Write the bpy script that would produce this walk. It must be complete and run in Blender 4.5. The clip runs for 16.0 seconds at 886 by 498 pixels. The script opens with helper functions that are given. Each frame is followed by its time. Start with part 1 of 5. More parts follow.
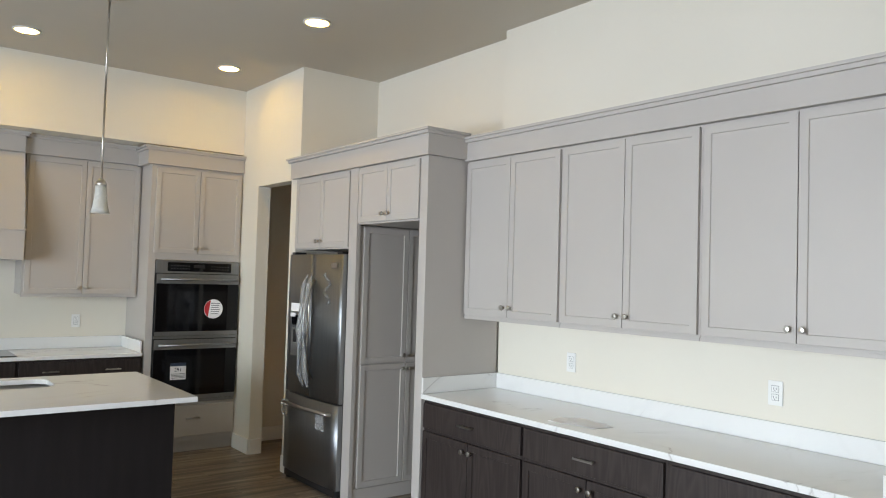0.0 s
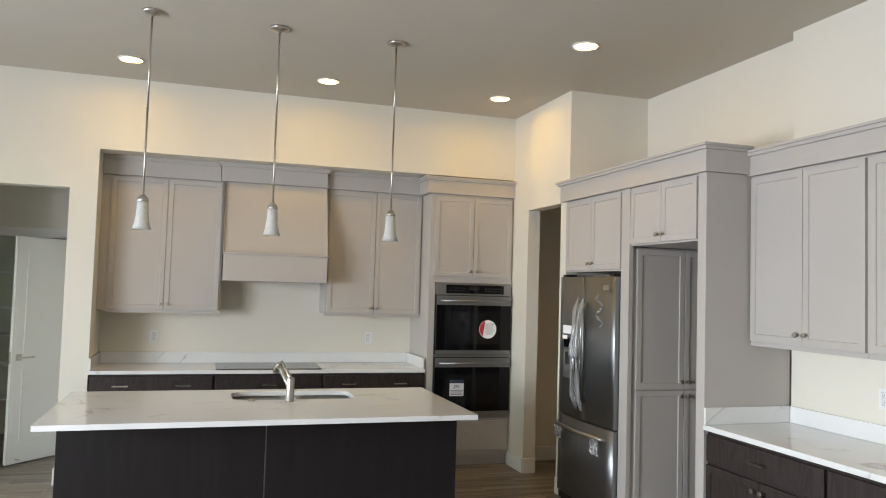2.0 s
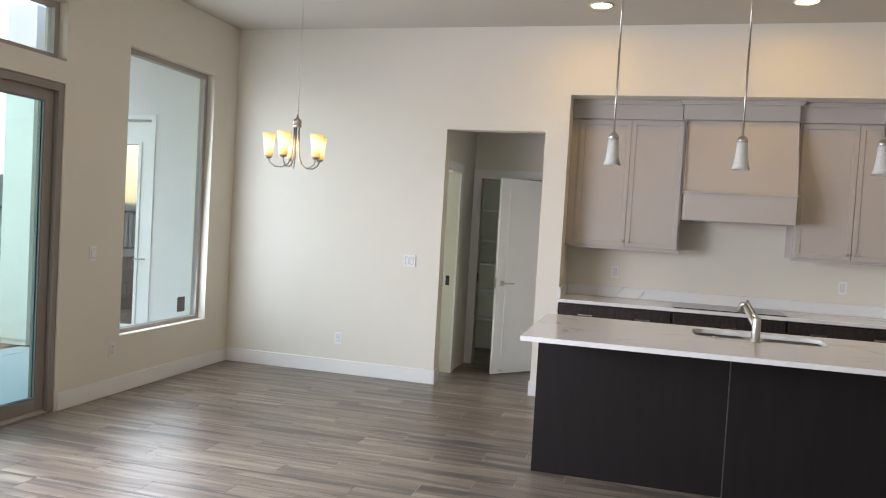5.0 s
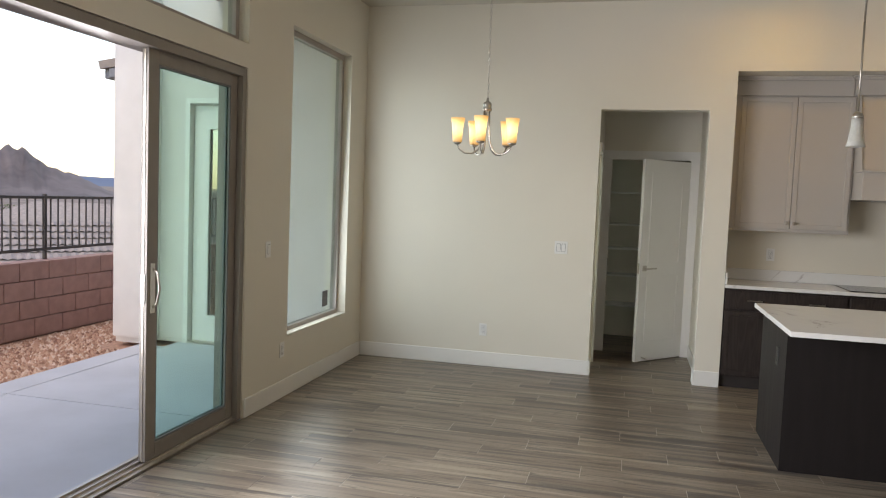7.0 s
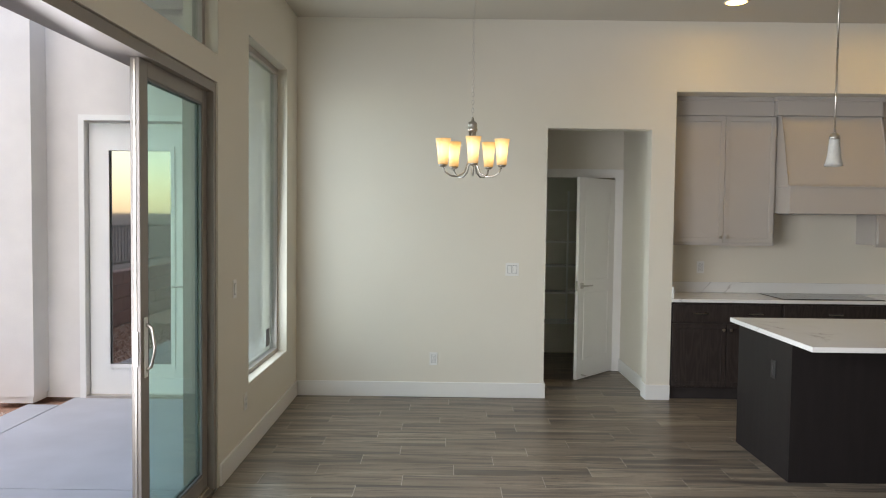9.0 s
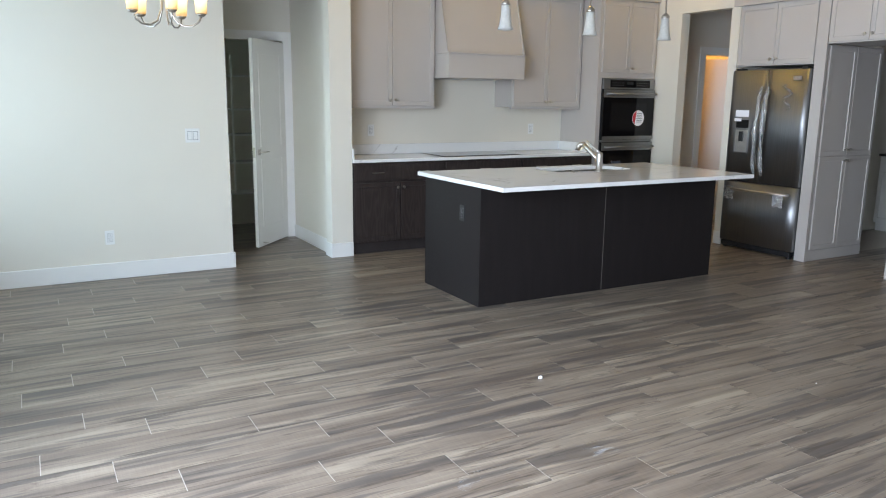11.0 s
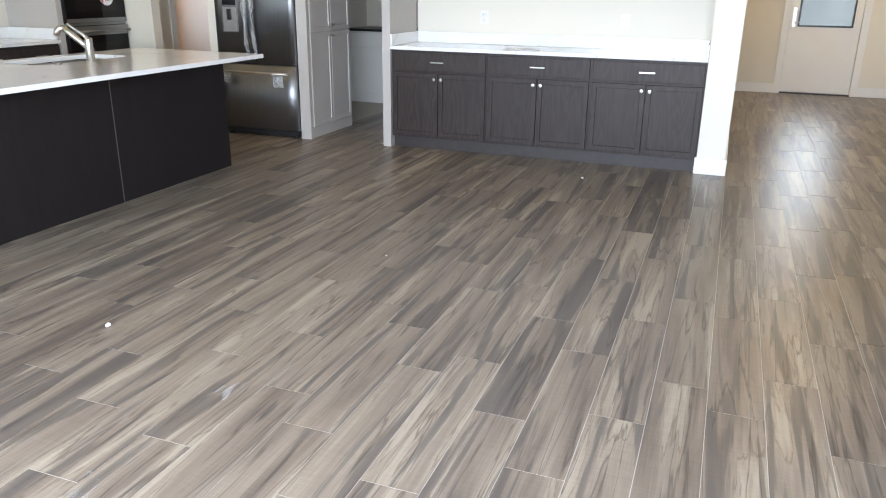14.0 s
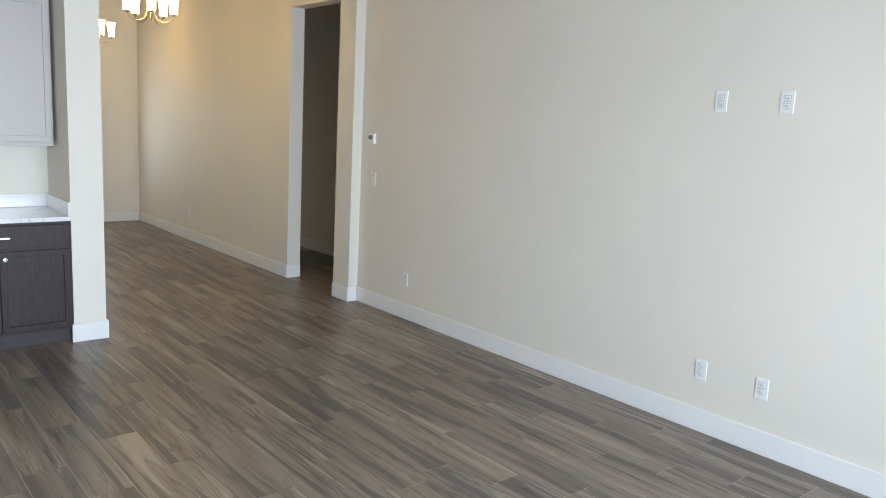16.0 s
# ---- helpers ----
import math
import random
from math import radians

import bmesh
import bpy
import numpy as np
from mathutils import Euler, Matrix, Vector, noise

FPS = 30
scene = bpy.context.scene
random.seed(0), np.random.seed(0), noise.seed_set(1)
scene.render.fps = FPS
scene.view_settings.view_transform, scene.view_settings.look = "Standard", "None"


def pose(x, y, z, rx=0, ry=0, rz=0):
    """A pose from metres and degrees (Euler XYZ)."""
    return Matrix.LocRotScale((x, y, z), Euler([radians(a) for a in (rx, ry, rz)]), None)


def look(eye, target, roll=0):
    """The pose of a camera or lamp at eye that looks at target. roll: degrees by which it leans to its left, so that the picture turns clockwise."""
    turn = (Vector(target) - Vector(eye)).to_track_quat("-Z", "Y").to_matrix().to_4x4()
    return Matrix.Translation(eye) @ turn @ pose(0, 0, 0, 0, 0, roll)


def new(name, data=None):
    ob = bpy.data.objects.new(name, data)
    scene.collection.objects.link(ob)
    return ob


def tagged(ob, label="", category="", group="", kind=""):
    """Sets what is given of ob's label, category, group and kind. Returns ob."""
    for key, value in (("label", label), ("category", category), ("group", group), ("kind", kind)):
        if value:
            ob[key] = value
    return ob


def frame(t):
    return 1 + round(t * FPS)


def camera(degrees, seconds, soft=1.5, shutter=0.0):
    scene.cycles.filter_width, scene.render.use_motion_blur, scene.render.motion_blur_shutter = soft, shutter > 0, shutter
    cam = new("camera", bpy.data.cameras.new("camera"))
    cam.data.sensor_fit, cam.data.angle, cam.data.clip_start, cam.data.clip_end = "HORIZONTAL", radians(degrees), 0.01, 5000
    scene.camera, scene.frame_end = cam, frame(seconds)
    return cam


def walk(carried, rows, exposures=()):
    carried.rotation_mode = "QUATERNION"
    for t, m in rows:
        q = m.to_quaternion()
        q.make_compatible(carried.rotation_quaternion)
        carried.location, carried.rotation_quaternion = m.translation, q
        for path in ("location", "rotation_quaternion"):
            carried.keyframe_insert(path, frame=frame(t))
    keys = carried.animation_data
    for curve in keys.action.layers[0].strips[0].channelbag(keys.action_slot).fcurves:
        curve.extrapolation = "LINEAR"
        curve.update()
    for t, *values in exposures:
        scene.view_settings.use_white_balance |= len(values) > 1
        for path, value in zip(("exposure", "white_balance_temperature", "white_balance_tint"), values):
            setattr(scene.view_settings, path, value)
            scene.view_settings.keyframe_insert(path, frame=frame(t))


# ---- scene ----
# the camera and its walk
cam = camera(61.2, 16.0, soft=1.1)
PATH = [
    (0, (0.049, 0.397, 1.656), (1.272, 1.978, 1.73), 1.7),
    (0.5, (0.045, 0.391, 1.658), (1.129, 2.069, 1.748), 1.8),
    (1, (0.033, 0.39, 1.66), (0.97, 2.154, 1.764), 1.9),
    (1.5, (0.023, 0.395, 1.667), (0.797, 2.236, 1.776), 1.9),
    (2, (-0.005, 0.419, 1.68), (0.603, 2.321, 1.784), 1.7),
    (2.5, (-0.026, 0.429, 1.674), (0.402, 2.381, 1.77), 1.7),
    (3, (-0.032, 0.43, 1.656), (0.202, 2.415, 1.736), 1.6),
    (3.5, (-0.061, 0.419, 1.65), (-0.02, 2.418, 1.705), 1.7),
    (4, (-0.072, 0.408, 1.648), (-0.227, 2.402, 1.667), 2.0),
    (4.5, (-0.089, 0.396, 1.608), (-0.428, 2.366, 1.597), 2.4),
    (5, (-0.126, 0.37, 1.569), (-0.648, 2.299, 1.491), 3.3),
    (5.2, (-0.15, 0.355, 1.561), (-0.727, 2.266, 1.439), 3.4),
    (7.3, (-1.997, 0.278, 1.598), (-2.416, 2.229, 1.462), 1.6),
    (7.5, (-2.16, 0.294, 1.616), (-2.508, 2.26, 1.501), 1.6),
    (8, (-2.49, 0.378, 1.667), (-2.693, 2.366, 1.592), 1.3),
    (8.2, (-2.595, 0.391, 1.668), (-2.75, 2.384, 1.602), 1.2),
    (10.3, (-3.284, 0.685, 1.532), (-2.774, 2.605, 1.295), -0.1),
    (10.5, (-3.365, 0.673, 1.518), (-2.706, 2.542, 1.247), -0.0),
    (11, (-3.537, 0.637, 1.486), (-2.583, 2.35, 1.093), 0.7),
    (11.5, (-3.656, 0.622, 1.466), (-2.551, 2.182, 0.878), -0.5),
    (12, (-3.683, 0.665, 1.459), (-2.399, 2.023, 0.746), -1.0),
    (12.5, (-3.663, 0.675, 1.449), (-2.218, 1.846, 0.713), -0.4),
    (13, (-3.652, 0.757, 1.45), (-2.105, 1.805, 0.737), -0.1),
    (13.5, (-3.587, 0.974, 1.415), (-1.946, 1.892, 0.731), 0.0),
    (14, (-3.476, 1.338, 1.422), (-1.706, 1.994, 0.761), 0.7),
    (14.5, (-3.388, 1.836, 1.402), (-1.522, 2.178, 0.771), 0.3),
    (15, (-3.203, 2.255, 1.509), (-1.293, 2.256, 0.914), -0.4),
    (15.1, (-3.173, 2.285, 1.533), (-1.264, 2.193, 0.942), 0.7),
    (15.5, (-3.005, 2.569, 1.627), (-1.176, 1.916, 1.149), 2.1),
    (16, (-2.788, 2.884, 1.705), (-1.288, 1.604, 1.371), 3.0),
]
EXPOSURES = [(0, 2.22, 7400, 10.5), (3, 2.24, 7700, 15), (5.2, 2.04, 7600, 20), (7.3, 1.56, 8600, 16.5),
             (8.2, 1.56, 8400, 15.5), (10.4, 1.88, 7400, 15), (11.2, 2.22, 6750, 11.5), (12.5, 2.52, 7000, 13),
             (14.5, 2.50, 7050, 13.5), (16, 2.06, 6850, 10)]
walk(cam, [(t, look(eye, target, roll)) for t, eye, target, roll in PATH], EXPOSURES)

# ---- sky, sun ----
world = bpy.data.worlds.new("world")
scene.world = world
world.use_nodes = True
wn = world.node_tree
sky = wn.nodes.new("ShaderNodeTexSky")
sky.sky_type, sky.sun_disc = "NISHITA", False
sky.sun_elevation, sky.sun_rotation = radians(58), radians(190)
sky.dust_density, sky.air_density = 0.8, 1.0
wn.nodes["Background"].inputs["Strength"].default_value = 0.15
wn.links.new(sky.outputs[0], wn.nodes["Background"].inputs["Color"])
sun = new("sun", bpy.data.lights.new("sun", "SUN"))
sun.data.energy, sun.data.angle, sun.data.color = 0.32, radians(40), (0.78, 0.88, 1.0)
sun.matrix_world = look((0, 0, 30), (-math.sin(radians(190)) * 10, -math.cos(radians(190)) * 10, 30 - 16))
# added lamps for daylight: patio door, tall dining window, unseen bedroom window, front door lite
def daylight(name, at, aim, width, height, watts, colour, spread=180):
    lamp = new(name, bpy.data.lights.new(name, "AREA"))
    lamp.data.shape, lamp.data.size, lamp.data.size_y = "RECTANGLE", width, height
    lamp.data.energy, lamp.data.color, lamp.data.spread = watts, colour, radians(spread)
    lamp.matrix_world = look(at, aim)
    return lamp


daylight("door_daylight", (-4.33, 2.0, 1.45), (-0.33, 2.40, 1.10), 3.5, 1.65, 74.0, (0.66, 0.79, 1.0), 150)
daylight("window_daylight", (-4.29, 6.20, 1.62), (-0.29, 6.20, 1.45), 1.05, 2.15, 8.5, (0.60, 0.79, 1.0))
daylight("bedroom_daylight", (-4.24, 8.9, 1.65), (-2.9, 9.9, 1.2), 1.3, 1.4, 36.0, (0.50, 0.77, 1.0), 130)
daylight("front_daylight", (8.79, 0.15, 1.59), (4.79, 0.15, 1.3), 0.62, 1.2, 3.2, (0.82, 0.89, 1.0))
LED, BULB, ENTRY = 14.5, 0.21, 5.0     # lamp strengths


# ---- materials ----
def material(name, colour, rough=0.5, metal=0.0, vary=0.0, scale=8.0, bump=0.0, bump_scale=200.0, stretch=(1, 1, 1), spec=0.5, coat=0.0):
    m = bpy.data.materials.new(name)
    m.use_nodes = True
    t = m.node_tree
    b = t.nodes["Principled BSDF"]
    b.inputs["Base Color"].default_value = (*colour, 1)
    b.inputs["Roughness"].default_value, b.inputs["Metallic"].default_value = rough, metal
    b.inputs["Specular IOR Level"].default_value, b.inputs["Coat Weight"].default_value = spec, coat
    if vary or bump:
        co = t.nodes.new("ShaderNodeNewGeometry")
        mp = t.nodes.new("ShaderNodeMapping")
        mp.inputs["Scale"].default_value = stretch
        t.links.new(co.outputs["Position"], mp.inputs["Vector"])
    if vary:
        n = t.nodes.new("ShaderNodeTexNoise")
        n.inputs["Scale"].default_value, n.inputs["Detail"].default_value = scale, 5
        r = t.nodes.new("ShaderNodeValToRGB")
        r.color_ramp.elements[0].position, r.color_ramp.elements[1].position = 0.3, 0.7
        r.color_ramp.elements[0].color = (*[c * (1 - vary) for c in colour], 1)
        r.color_ramp.elements[1].color = (*[min(1, c * (1 + vary)) for c in colour], 1)
        t.links.new(mp.outputs[0], n.inputs["Vector"])
        t.links.new(n.outputs[0], r.inputs[0])
        t.links.new(r.outputs[0], b.inputs["Base Color"])
        rr = t.nodes.new("ShaderNodeMapRange")
        rr.inputs["To Min"].default_value, rr.inputs["To Max"].default_value = rough * 0.85, min(1, rough * 1.15)
        t.links.new(n.outputs[0], rr.inputs["Value"])
        t.links.new(rr.outputs[0], b.inputs["Roughness"])
    if bump:
        n2 = t.nodes.new("ShaderNodeTexNoise")
        n2.inputs["Scale"].default_value, n2.inputs["Detail"].default_value = bump_scale, 3
        bp = t.nodes.new("ShaderNodeBump")
        bp.inputs["Strength"].default_value, bp.inputs["Distance"].default_value = bump, 0.004
        t.links.new(mp.outputs[0], n2.inputs["Vector"])
        t.links.new(n2.outputs[0], bp.inputs["Height"])
        t.links.new(bp.outputs[0], b.inputs["Normal"])
    return m


def glow(name, colour, strength, base=(0.8, 0.8, 0.8)):
    m = material(name, base, 0.4)
    b = m.node_tree.nodes["Principled BSDF"]
    b.inputs["Emission Color"].default_value = (*colour, 1)
    b.inputs["Emission Strength"].default_value = strength
    return m


def ramp(t, stops):
    r = t.nodes.new("ShaderNodeValToRGB")
    e = r.color_ramp.elements
    while len(e) < len(stops):
        e.new(0.5)
    for x, (p, c) in zip(e, stops):
        x.position, x.color = p, (*c, 1)
    return r


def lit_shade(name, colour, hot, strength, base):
    """A lit glass shade; its bulb's hot spot is painted into the emission by height."""
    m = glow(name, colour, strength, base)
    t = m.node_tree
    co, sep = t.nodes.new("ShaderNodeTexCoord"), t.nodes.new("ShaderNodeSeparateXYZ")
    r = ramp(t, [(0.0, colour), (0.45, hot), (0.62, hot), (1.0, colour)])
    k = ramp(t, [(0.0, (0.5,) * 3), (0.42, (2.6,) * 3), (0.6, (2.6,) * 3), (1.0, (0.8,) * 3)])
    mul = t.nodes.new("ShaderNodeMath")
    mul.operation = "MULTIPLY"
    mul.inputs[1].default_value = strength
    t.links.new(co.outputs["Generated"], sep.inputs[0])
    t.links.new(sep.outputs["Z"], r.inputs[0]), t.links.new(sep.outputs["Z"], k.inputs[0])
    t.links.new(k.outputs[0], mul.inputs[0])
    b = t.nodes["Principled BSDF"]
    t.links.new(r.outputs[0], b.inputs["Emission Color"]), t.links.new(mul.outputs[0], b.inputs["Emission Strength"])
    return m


def glass(name, tint=(1, 1, 1), rough=0.0):
    """A thin pane: clear, with a true mirror gloss."""
    m = bpy.data.materials.new(name)
    m.use_nodes = True
    t = m.node_tree
    t.nodes.remove(t.nodes["Principled BSDF"])
    mix, tr, gl, lw, pw, ma = (t.nodes.new(k) for k in ("ShaderNodeMixShader", "ShaderNodeBsdfTransparent", "ShaderNodeBsdfGlossy", "ShaderNodeLayerWeight", "ShaderNodeMath", "ShaderNodeMath"))
    tr.inputs[0].default_value, gl.inputs["Roughness"].default_value, lw.inputs[0].default_value = (*tint, 1), rough, 0.5
    pw.operation, ma.operation = "POWER", "MULTIPLY_ADD"
    pw.inputs[1].default_value, ma.inputs[1].default_value, ma.inputs[2].default_value = 4.0, 0.7, 0.035
    t.links.new(lw.outputs["Facing"], pw.inputs[0])
    t.links.new(pw.outputs[0], ma.inputs[0])
    t.links.new(ma.outputs[0], mix.inputs[0])
    t.links.new(tr.outputs[0], mix.inputs[1])
    t.links.new(gl.outputs[0], mix.inputs[2])
    t.links.new(mix.outputs[0], t.nodes["Material Output"].inputs[0])
    return m


def plank_material(name, island):
    """Wood-look porcelain: long smoky streaks, fine grain and saw marks, another cut on each plank."""
    m = bpy.data.materials.new(name)
    m.use_nodes = True
    t = m.node_tree
    b, link = t.nodes["Principled BSDF"], t.links.new
    geo = t.nodes.new("ShaderNodeNewGeometry")
    rnd = geo.outputs["Random Per Island"] if island else t.nodes.new("ShaderNodeObjectInfo").outputs["Random"]
    off = t.nodes.new("ShaderNodeMath")
    off.operation = "MULTIPLY"
    off.inputs[1].default_value = 61.0
    link(rnd, off.inputs[0])
    comb = t.nodes.new("ShaderNodeCombineXYZ")
    for k in range(3):
        link(off.outputs[0], comb.inputs[k])
    add = t.nodes.new("ShaderNodeVectorMath")
    link(geo.outputs["Position"], add.inputs[0])
    link(comb.outputs[0], add.inputs[1])

    def streaks(sx, sy, detail, dist):
        mp = t.nodes.new("ShaderNodeMapping")
        mp.inputs["Scale"].default_value = (sx, sy, 1)
        link(add.outputs[0], mp.inputs["Vector"])
        n = t.nodes.new("ShaderNodeTexNoise")
        n.inputs["Scale"].default_value, n.inputs["Detail"].default_value, n.inputs["Distortion"].default_value = 1.0, detail, dist
        link(mp.outputs[0], n.inputs["Vector"])
        return n.outputs[0]

    broad, fine, saw = streaks(0.8, 11.0, 6, 0.5), streaks(4.0, 95.0, 5, 0.7), streaks(150.0, 11.0, 3, 0.3)
    band, vein = streaks(0.75, 12.0, 7, 0.7), streaks(0.45, 9.0, 4, 0.35)
    tone = t.nodes.new("ShaderNodeMapRange")
    tone.inputs["To Min"].default_value, tone.inputs["To Max"].default_value = -0.295, -0.215
    link(rnd, tone.inputs["Value"])
    shift = t.nodes.new("ShaderNodeMapRange")
    shift.inputs["To Min"].default_value, shift.inputs["To Max"].default_value = -0.055, -0.100
    link(rnd, shift.inputs["Value"])

    def plus(a, k, c):
        n = t.nodes.new("ShaderNodeMath")
        n.operation = "MULTIPLY_ADD"
        n.inputs[1].default_value = k
        link(a, n.inputs[0]), link(c, n.inputs[2])
        return n.outputs[0]

    def blend(mask, amount, below, colour):
        n = t.nodes.new("ShaderNodeMix")
        n.data_type = "RGBA"
        k = t.nodes.new("ShaderNodeMath")
        k.operation = "MULTIPLY"
        k.inputs[1].default_value = amount
        link(mask, k.inputs[0]), link(k.outputs[0], n.inputs["Factor"]), link(below, n.inputs["A"])
        n.inputs["B"].default_value = (*colour, 1)
        return n.outputs["Result"]

    # taupe to cream ground, cool charcoal bands with ragged sides, hair-thin dark and brown veins
    ground = ramp(t, [(0.36, (0.120, 0.094, 0.076)), (0.54, (0.190, 0.151, 0.117)), (0.70, (0.245, 0.199, 0.154)), (0.88, (0.345, 0.290, 0.222))])
    link(plus(saw, 0.16, plus(fine, 0.34, plus(broad, 1.30, tone.outputs[0]))), ground.inputs[0])
    smoke = ramp(t, [(0.0, (0, 0, 0)), (0.53, (0, 0, 0)), (0.565, (0.75,) * 3), (0.66, (1, 1, 1))])
    hair = ramp(t, [(0.0, (0, 0, 0)), (0.486, (0, 0, 0)), (0.498, (1, 1, 1)), (0.502, (1, 1, 1)), (0.510, (0, 0, 0))])
    brown = ramp(t, [(0.0, (0, 0, 0)), (0.565, (0, 0, 0)), (0.575, (1, 1, 1)), (0.580, (1, 1, 1)), (0.592, (0, 0, 0))])
    link(plus(fine, 0.14, plus(band, 1.0, shift.outputs[0])), smoke.inputs[0]), link(vein, hair.inputs[0]), link(broad, brown.inputs[0])
    colour = blend(smoke.outputs[0], 0.78, ground.outputs[0], (0.078, 0.069, 0.064))
    colour = blend(hair.outputs[0], 0.62, colour, (0.050, 0.039, 0.032))
    colour = blend(brown.outputs[0], 0.45, colour, (0.085, 0.058, 0.040))
    link(colour, b.inputs["Base Color"])
    b.inputs["Specular IOR Level"].default_value = 0.34
    rr = t.nodes.new("ShaderNodeMapRange")
    rr.inputs["To Min"].default_value, rr.inputs["To Max"].default_value = 0.27, 0.42
    link(fine, rr.inputs["Value"])
    link(rr.outputs[0], b.inputs["Roughness"])
    bp = t.nodes.new("ShaderNodeBump")
    bp.inputs["Strength"].default_value, bp.inputs["Distance"].default_value = 0.12, 0.002
    link(fine, bp.inputs["Height"])
    link(bp.outputs[0], b.inputs["Normal"])
    return m


def stained_oak(name):
    """Dark-stained oak with upright cathedral grain."""
    m = bpy.data.materials.new(name)
    m.use_nodes = True
    t = m.node_tree
    b, link = t.nodes["Principled BSDF"], t.links.new
    geo, info = t.nodes.new("ShaderNodeNewGeometry"), t.nodes.new("ShaderNodeObjectInfo")
    off = t.nodes.new("ShaderNodeVectorMath")
    off.operation = "ADD"
    sc = t.nodes.new("ShaderNodeMath")
    sc.operation = "MULTIPLY"
    sc.inputs[1].default_value = 17.0
    link(info.outputs["Random"], sc.inputs[0])
    link(geo.outputs["Position"], off.inputs[0]), link(sc.outputs[0], off.inputs[1])
    mp = t.nodes.new("ShaderNodeMapping")
    mp.inputs["Scale"].default_value = (9, 9, 1.2)
    link(off.outputs[0], mp.inputs[0])
    w = t.nodes.new("ShaderNodeTexNoise")
    w.inputs["Scale"].default_value, w.inputs["Detail"].default_value, w.inputs["Distortion"].default_value = 1.0, 2, 0.4
    link(mp.outputs[0], w.inputs[0])
    rings = t.nodes.new("ShaderNodeMath")
    rings.operation = "MULTIPLY"
    rings.inputs[1].default_value = 9.0
    link(w.outputs[0], rings.inputs[0])
    fr = t.nodes.new("ShaderNodeMath")
    fr.operation = "PINGPONG"
    fr.inputs[1].default_value = 0.5
    link(rings.outputs[0], fr.inputs[0])
    mp2 = t.nodes.new("ShaderNodeMapping")
    mp2.inputs["Scale"].default_value = (170, 170, 6)
    link(off.outputs[0], mp2.inputs[0])
    fine = t.nodes.new("ShaderNodeTexNoise")
    fine.inputs["Scale"].default_value, fine.inputs["Detail"].default_value = 1.0, 3
    link(mp2.outputs[0], fine.inputs[0])
    mx = t.nodes.new("ShaderNodeMath")
    mx.operation = "MULTIPLY_ADD"
    mx.inputs[1].default_value = 0.45
    link(fine.outputs[0], mx.inputs[0]), link(fr.outputs[0], mx.inputs[2])
    r = ramp(t, [(0.15, (0.026, 0.0190, 0.0172)), (0.45, (0.034, 0.0252, 0.0230)), (0.75, (0.044, 0.0335, 0.0305))])
    link(mx.outputs[0], r.inputs[0])
    link(r.outputs[0], b.inputs["Base Color"])
    b.inputs["Roughness"].default_value, b.inputs["Specular IOR Level"].default_value = 0.48, 0.3
    bp = t.nodes.new("ShaderNodeBump")
    bp.inputs["Strength"].default_value, bp.inputs["Distance"].default_value = 0.1, 0.002
    link(mx.outputs[0], bp.inputs["Height"])
    link(bp.outputs[0], b.inputs["Normal"])
    return m


def quartz_material(name):
    """Polished white quartz with thin grey veins."""
    m = bpy.data.materials.new(name)
    m.use_nodes = True
    t = m.node_tree
    b, link = t.nodes["Principled BSDF"], t.links.new
    geo = t.nodes.new("ShaderNodeNewGeometry")
    mp = t.nodes.new("ShaderNodeMapping")
    mp.inputs["Rotation"].default_value, mp.inputs["Scale"].default_value = (0.5, 0.3, 0.6), (1, 1.3, 1.1)
    link(geo.outputs["Position"], mp.inputs[0])
    n = t.nodes.new("ShaderNodeTexNoise")
    n.inputs["Scale"].default_value, n.inputs["Detail"].default_value, n.inputs["Distortion"].default_value = 1.35, 5, 0.9
    link(mp.outputs[0], n.inputs[0])
    d = t.nodes.new("ShaderNodeMath")
    d.operation = "SUBTRACT"
    d.inputs[1].default_value = 0.5
    link(n.outputs[0], d.inputs[0])
    a = t.nodes.new("ShaderNodeMath")
    a.operation = "ABSOLUTE"
    link(d.outputs[0], a.inputs[0])
    mask = t.nodes.new("ShaderNodeTexNoise")
    mask.inputs["Scale"].default_value = 2.3
    link(geo.outputs["Position"], mask.inputs[0])
    mm = t.nodes.new("ShaderNodeMapRange")
    mm.inputs["From Min"].default_value, mm.inputs["From Max"].default_value = 0.40, 0.56
    mm.inputs["To Min"].default_value, mm.inputs["To Max"].default_value = 0.05, 0.0
    link(mask.outputs[0], mm.inputs[0])
    s = t.nodes.new("ShaderNodeMath")
    link(a.outputs[0], s.inputs[0]), link(mm.outputs[0], s.inputs[1])
    r = ramp(t, [(0.0, (0.52, 0.50, 0.49)), (0.004, (0.66, 0.65, 0.64)), (0.010, (0.76, 0.76, 0.75)), (0.06, (0.79, 0.79, 0.78))])
    link(s.outputs[0], r.inputs[0])
    link(r.outputs[0], b.inputs["Base Color"])
    b.inputs["Roughness"].default_value = 0.12
    return m


